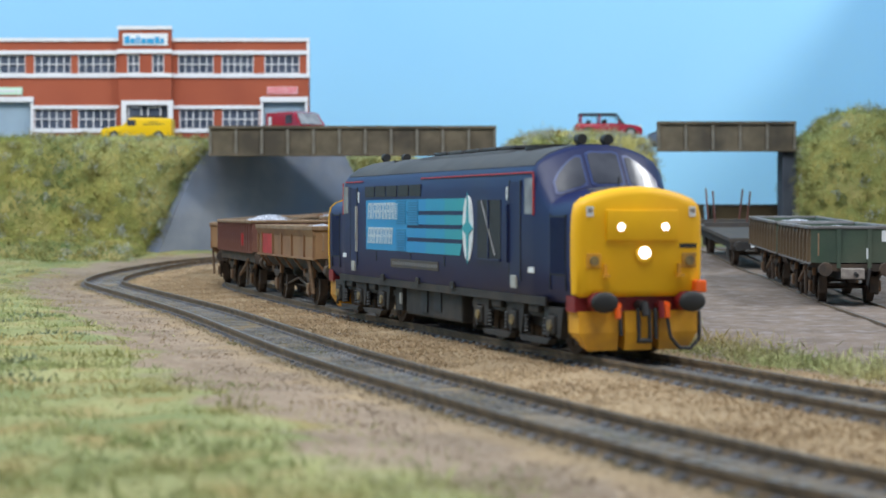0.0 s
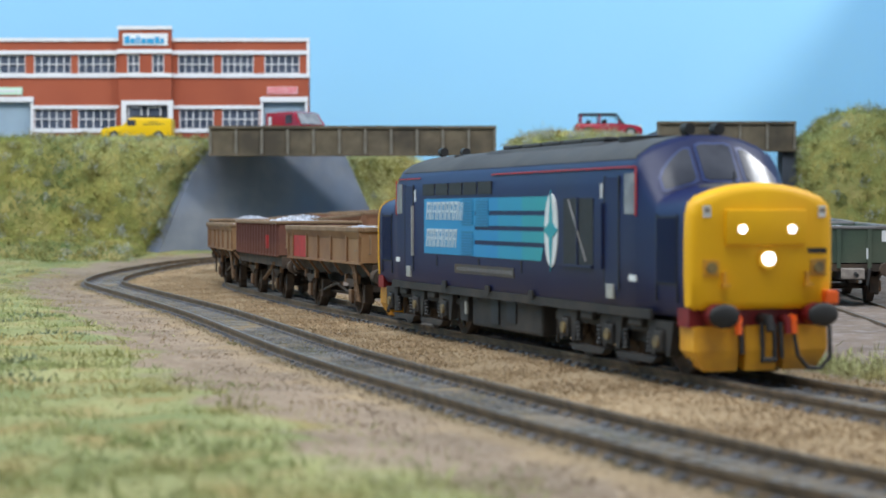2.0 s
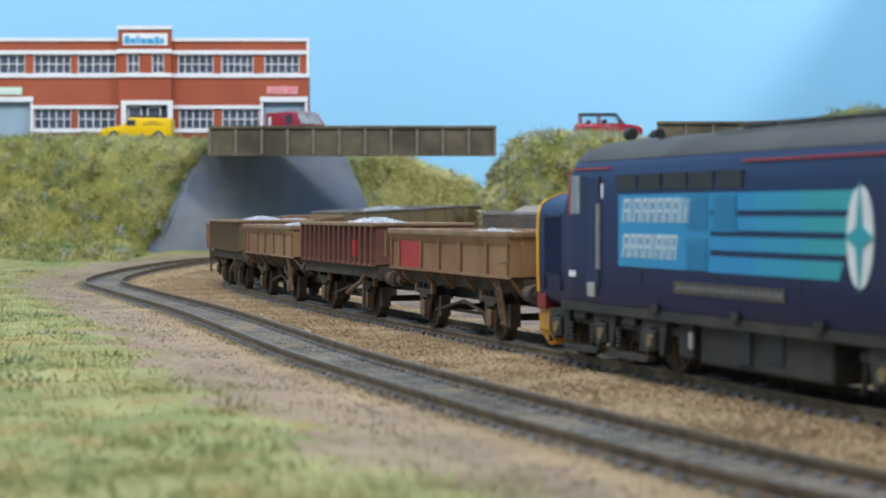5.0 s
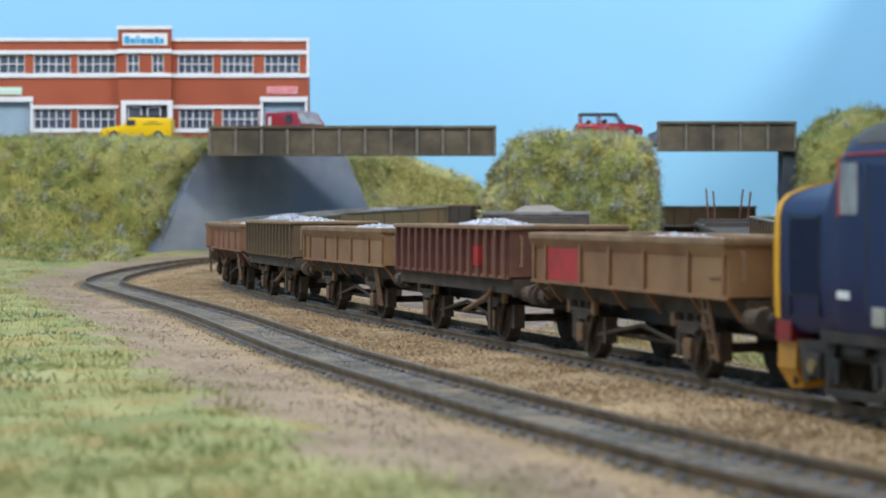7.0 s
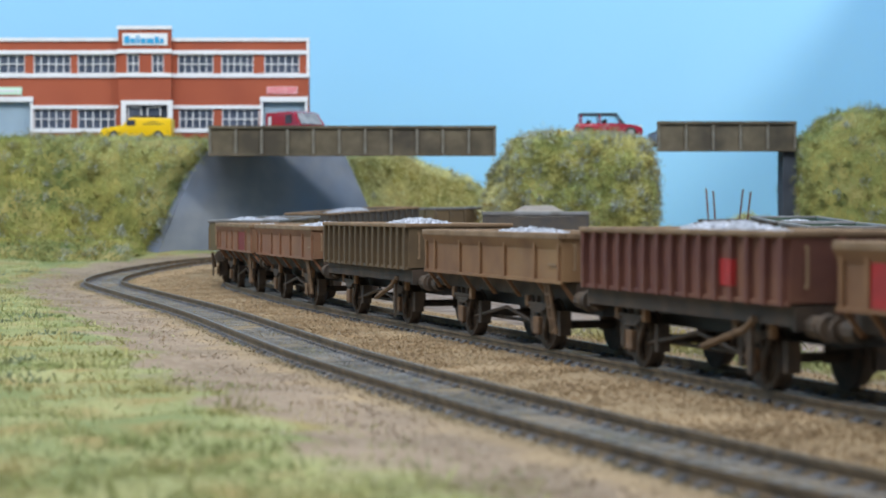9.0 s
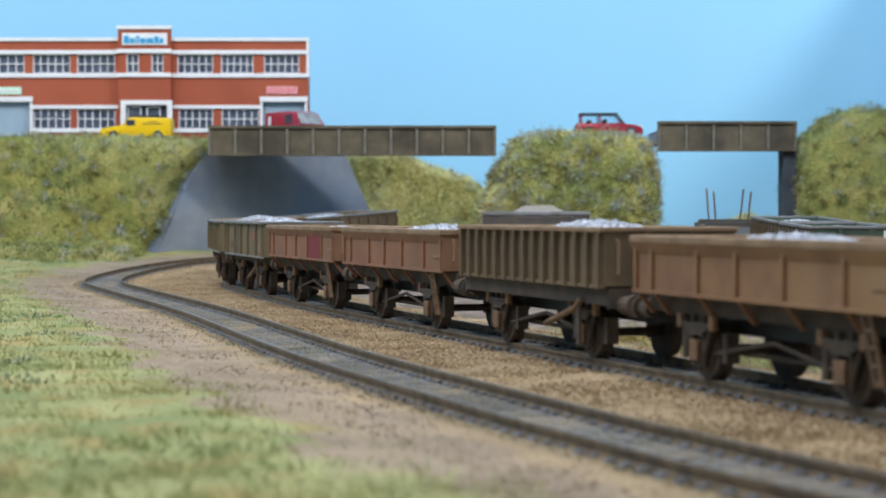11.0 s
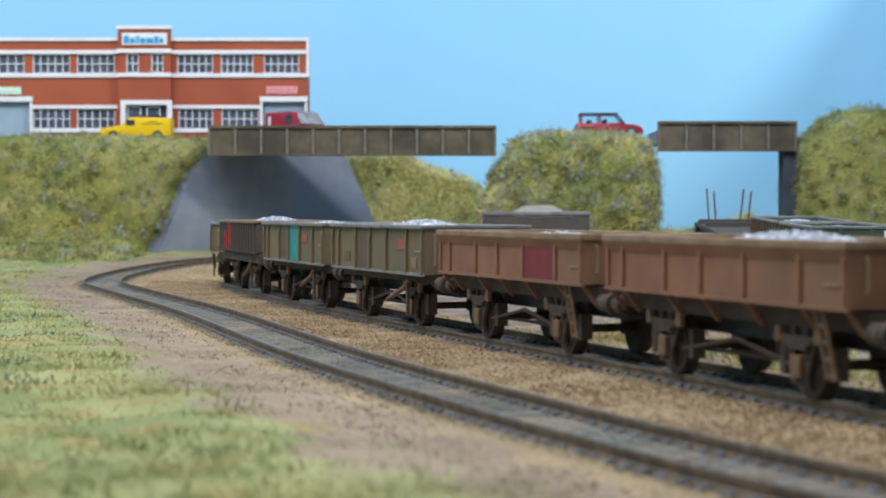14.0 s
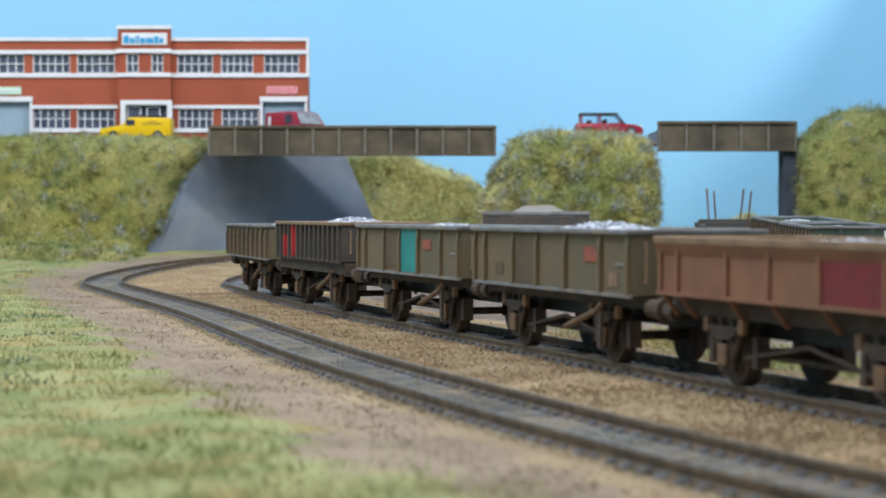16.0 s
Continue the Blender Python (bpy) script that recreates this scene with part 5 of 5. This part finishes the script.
        for k in range(int((z1 - z0) / 0.75)):
            box(slats, x0 + 0.3, x1 - 0.3, -18.02, -17.86, z0 + 0.3 + 0.75 * k, z0 + 0.62 + 0.75 * k)
        part("louvre_slat", slats, "logo", lv)
    # two rows of pale letter-sized bars
    for z, ws in ((32.8, (3.6, 1.3, 3.8, 3.4, 3.6, 3.4, 3.6, 3.2, 1.2, 2.6)), (25.0, (3.4, 3.2, 3.6, 3.4, 1.2, 3.4, 3.2, 3.4))):
        x = -60.2
        for w in ws:
            bm, e, k = bmesh.new(), w * 0.86, 0.72
            bars = [(x, x + k, z, z + 5.2)] + ([(x + e - k, x + e, z, z + 5.2), (x + k, x + e - k, z + 4.5, z + 5.2), (x + k, x + e - k, z + 2.2, z + 2.8)] if w > 2 else [])
            for x0, x1, z0, z1 in bars:
                for v in box(bm, x0, x1, -17.95, -17.7, z0, z1):
                    v.co.x += (v.co.z - z) * 0.2
            x += e + 0.85
            part("livery_mark", bm, "letterpale", root, "plain pale bar")
    # compass-like star: an ellipse with a lighter star
    bm = bmesh.new()
    bmesh.ops.create_cone(bm, cap_ends=True, segments=32, radius1=1, radius2=1, depth=0.35, matrix=Matrix.Translation((40.6, -17.75, 30.6)) @ Matrix.Diagonal((4.4, 1, 9.0, 1)) @ Matrix.Rotation(math.pi / 2, 4, "X"))
    part("livery_emblem", bm, "white", root, "white oval emblem")
    star = [(40.6 + r * math.sin(k * math.pi / 4) * 0.62, 30.6 + r * math.cos(k * math.pi / 4)) for k, r in enumerate((10, 2.6, 7.5, 2.6, 10, 2.6, 7.5, 2.6))]
    part("emblem_star", prism(star, -18.1, -17.9), "logo_teal", root)
    part("web_strip", boxes((-34, 14, -17.82, -17.6, 18.0, 20.6)), "darkgrey", root)
    mark = part("web_mark", boxes((0, 1.1, -17.9, -17.75, 18.8, 19.8)), "capgrey", root, "small pale bar")
    for k in range(20):
        again(mark, mpose(-32 + k * 2.2, 0, 0))
    mark.matrix_basis = mpose(11.8, 0, 0)
    for x in (-45, -8, 25):
        side("lifting_bracket", x, x + 3.2, 13.6, 15.4, "under", 0.3, "", both)
        side("vent_slot", x - 6, x - 5.2, 19.5, 22.5, "grille", 0.1, "")
    # underframe
    part("side_skirt", boxes((-98, 98, -17.2, -16.6, 11.8, 14.0), (-98, 98, 16.6, 17.2, 11.8, 14.0)), "under", root, "grimy lower body edge")
    tank = part("fuel_tank", boxes((-27, 27, -15.0, 15.0, 3.6, 12.6)), "under", root, "dusty grey fuel tank", bevel=0.8)
    part("battery_box", boxes((-36, -29, -15.6, 15.6, 4.4, 12.4)), "under", root, bevel=0.5)
    part("tank_gauge", boxes((-10, -4, -15.5, -15.0, 5.0, 11.5), (2, 9, -15.4, -15.0, 6, 12)), "grille", tank)
    part("tank_cap", boxes((-30, -28.6, -16.2, -15.6, 6.6, 10)), "silver", root)
    part("frame_beam", boxes((-108, 108, -9, 9, 9.5, 13.5)), "black", root)
    for c in (-74, 74):
        bg = part("bogie", boxes((c - 38, c + 38, -15.0, -13.8, 8.6, 10.6), (c - 38, c + 38, 13.8, 15.0, 8.6, 10.6), (c - 14, c + 14, -13.2, 13.2, 6.0, 9.0)), "under", root, "grimy six-wheel bogie", bevel=0.35)
        for x in (-27, 0, 27):
            for q in (-1, 1):
                a, b = sorted((q * 14.6, q * 17.0))
                a2, b2 = sorted((q * 14.2, q * 16.2))
                part("horn_guide", prism([(c + x - 6.5, 11.6), (c + x - 4.6, 4.2), (c + x - 2.9, 4.2), (c + x - 2.6, 9.9), (c + x + 2.6, 9.9), (c + x + 2.9, 4.2), (c + x + 4.6, 4.2), (c + x + 6.5, 11.6)], a2, b2), "under", bg)
                part("axlebox", boxes((c + x - 2.2, c + x + 2.2, a, b, 5.0, 9.6)), "under", bg, bevel=0.5)
                part("axle_cap", rod(((c + x, q * 16.8, 7.2), (c + x, q * 17.5, 7.2), 1.35), n=14), "brass", bg)
        for x in (-14, 14):
            for q in (-1, 1):
                a, b = sorted((q * 14.4, q * 16.4))
                part("equaliser_beam", loft([[(c + x - 11, yy, 3.6), (c + x + 11, yy, 3.6), (c + x + 9, yy, 2.2), (c + x - 9, yy, 2.2)] for yy in (a, b)]), "under", bg)
                for k in (-6.5, 6.5):
                    part("coil_spring", loft([[(c + x + k + r * math.cos(j * math.pi / 6), q * 15.6 + r * math.sin(j * math.pi / 6), 4.4 + 0.32 * i) for j in range(12)] for i, r in enumerate((0.75, 1.0, 0.75) * 5)]), "black", bg)
                a, b = sorted((q * 15.0, q * 16.6))
                part("brake_cylinder", boxes((c + x - 3.6, c + x + 3.6, a, b, 9.8, 11.8)), "under", bg, bevel=0.5)
        for k in (-1, 1):
            part("sand_pipe", rod(((c + 36 * k, -14.6, 10), (c + 38 * k, -14.2, 3), 0.5)), "under", bg)
    wheelsets(root, (-101, -74, -47, 47, 74, 101), 7.4)
    return root


LIT = glow("lit_lamp", (0.74, 0.85, 1.0), 3.2)
LOCO = loco()


# ---- standing stock on the sidings ----
def standing_stock():
    for u, k in ((220, 21), (346, 22)):
        w = wagon("sidepost", "sidgreen", "capgrey", "standing dark green ballast wagon on the siding", [], k, "wagons on the siding", 3.4)
        x, y, z, q = SIDING.at(u)
        z0, z1 = SIDING.at(u - 45)[2], SIDING.at(u + 45)[2]
        w.matrix_basis = mpose(x, y, z, 0, math.degrees(math.atan2(z1 - z0, 90)), math.degrees(math.atan2(-q[1], -q[0])))
        part("data_label", boxes((54.9, 55.1, 10.3, 12.6, 24.0, 28.2)), "white", w, "small pale data label")
        part("tail_mark", boxes((54.95, 55.9, 4.6, 5.2, 17.5, 21.5)), "white", w)
        part("vacuum_block", boxes((55.5, 59.5, -5.0, 3.4, 10.0, 14.0)), "sand", w, "pale coupling block", bevel=0.4)
    root = empty("bolster_wagon", "grimy flat bolster wagon with thin upright stakes", "wagon", group="wagons on the siding")
    part("deck", boxes((-50, 50, -15.5, 15.5, 13.8, 16.0)), "darkgrey", root, "dark plank deck", bevel=0.3)
    part("solebar", boxes((-50, 50, -13, -11.5, 9.5, 13.8), (-50, 50, 11.5, 13, 9.5, 13.8), (-50.5, -49, -15, 15, 9.5, 13.8), (49, 50.5, -15, 15, 9.5, 13.8)), "under", root)
    for x in (-20, -40):
        part("bolster", boxes((x - 1.5, x + 1.5, -15, 15, 16, 18.4)), "darkgrey", root)
        for y, lean in ((-9, -1.2), (9, 1.2)):
            part("stake", rod(((x, y, 17), (x + lean * 2, y + lean, 36), 0.5)), "bauxite", root, "thin rusty stake")
    for x in (-32, 32):
        for s in (-1, 1):
            part("axle_guard", boxes((x - 3.2, x + 3.2, s * 12.2 - 0.6, s * 12.2 + 0.6, 4.4, 9.8)), "under", root)
    wheelsets(root, (-32, 32), 6.2)
    buffers(root, (-56, 56), 12.0, 2.6, 6.0, "under")
    part("end_label", boxes((50.4, 50.7, -4, -1.8, 11, 13.4)), "white", root)
    x, y, z, q = SIDING.at(508)
    z0, z1 = SIDING.at(476)[2], SIDING.at(540)[2]
    root.matrix_basis = mpose(x, y, (z0 + z1) / 2, 0, math.degrees(math.atan2(z1 - z0, 64)), math.degrees(math.atan2(-q[1], -q[0])))
    # small sand wagon in front of the mound
    root = empty("sand_wagon", "small grey open wagon heaped with sand", "wagon", mpose(58, 1205, 4.0, 0, 0, -2))
    part("tub", boxes((-32, 32, -15.5, -14.5, 14, 29), (-32, 32, 14.5, 15.5, 14, 29), (-33, -32, -15.5, 15.5, 14, 29), (32, 33, -15.5, 15.5, 14, 29), (-32, 32, -14.5, 14.5, 14, 15)), "darkgrey", root)
    part("top_rail", boxes((-33.5, 33.5, -16.2, -14.2, 29, 31.5), (-33.5, 33.5, 14.2, 16.2, 29, 31.5), (-33.5, -31.8, -14.2, 14.2, 29, 31.5), (31.8, 33.5, -14.2, 14.2, 29, 31.5)), "capgrey", root, bevel=0.8)
    part("solebar", boxes((-32, 32, -12, 12, 9.5, 14)), "under", root)
    bm = loft([[(-22 + 18 * k, -15.9 + 15.9 * k * 0.9, 28 + 8.5 * k), (24 - 16 * k, -15.9 + 15.9 * k * 0.9, 28 + 8.5 * k), (24 - 16 * k, 13 * (1 - k * 0.9), 28 + 8.5 * k), (-22 + 18 * k, 13 * (1 - k * 0.9), 28 + 8.5 * k)] for k in (0, 0.45, 0.85)])
    part("sand_heap", bm, "sand", root, "grey-tan sand heap")
    wheelsets(root, (-18, 18), 6.2)


MOVING = len(WHEELSETS)
standing_stock()


# ---- movement ----
TIMES = [0, 0.5, 1, 1.5, 2, 2.5, 3, 3.5, 4, 6.5, 7, 7.5, 8, 8.5, 9, 11.5, 12, 12.5, 13, 13.5, 14, 14.5, 15, 15.5, 16]
ALONG = [505.7, 492.4, 477.4, 461.0, 442.7, 423.7, 402.2, 379.6, 353.5, 207.8, 173.7, 138.9, 100.0, 61.6, 21.7,
         -168.3, -207.0, -245.4, -283.9, -321.3, -358.9, -395.7, -434.2, -471.4, -510.4]


def along(t):
    """Where the locomotive's middle is on the main line, smoothed through the given times."""
    tt, aa = np.array(TIMES, float), np.array(ALONG)
    k = int(np.clip(np.searchsorted(tt, t) - 1, 0, len(tt) - 2))
    slope = np.gradient(aa, tt)
    h = tt[k + 1] - tt[k]
    s = (t - tt[k]) / h
    return ((2 * s ** 3 - 3 * s * s + 1) * aa[k] + (s ** 3 - 2 * s * s + s) * h * slope[k]
            + (3 * s * s - 2 * s ** 3) * aa[k + 1] + (s ** 3 - s * s) * h * slope[k + 1])


def on_rails(u, base):
    a, b = MAIN.at(u - base), MAIN.at(u + base)
    dx, dy, dz = a[0] - b[0], a[1] - b[1], a[2] - b[2]
    return mpose((a[0] + b[0]) / 2, (a[1] + b[1]) / 2, (a[2] + b[2]) / 2, 0, -math.degrees(math.atan2(dz, math.hypot(dx, dy))), math.degrees(math.atan2(dy, dx)))


# how far each wagon trails the locomotive's middle
BACK = [190.6, 313.0, 431.8, 554.2, 676.6, 799.0, 921.4, 1039.4, 1165.0, 1290.6]


def motions():
    steps = [round(0.1 * k, 1) for k in range(161)]
    walk(LOCO, [(t, on_rails(along(t), 74)) for t in steps])
    for k, w in enumerate(WAGONS):
        walk(w, [(t, on_rails(along(t) + BACK[k], 30)) for t in steps])
    start = along(0)
    for o, x, r in WHEELSETS[:MOVING]:
        walk(o, [(t, mpose(x, 0, r) @ Matrix.Rotation((start - along(t)) / r, 4, "Y")) for t in steps])


motions()
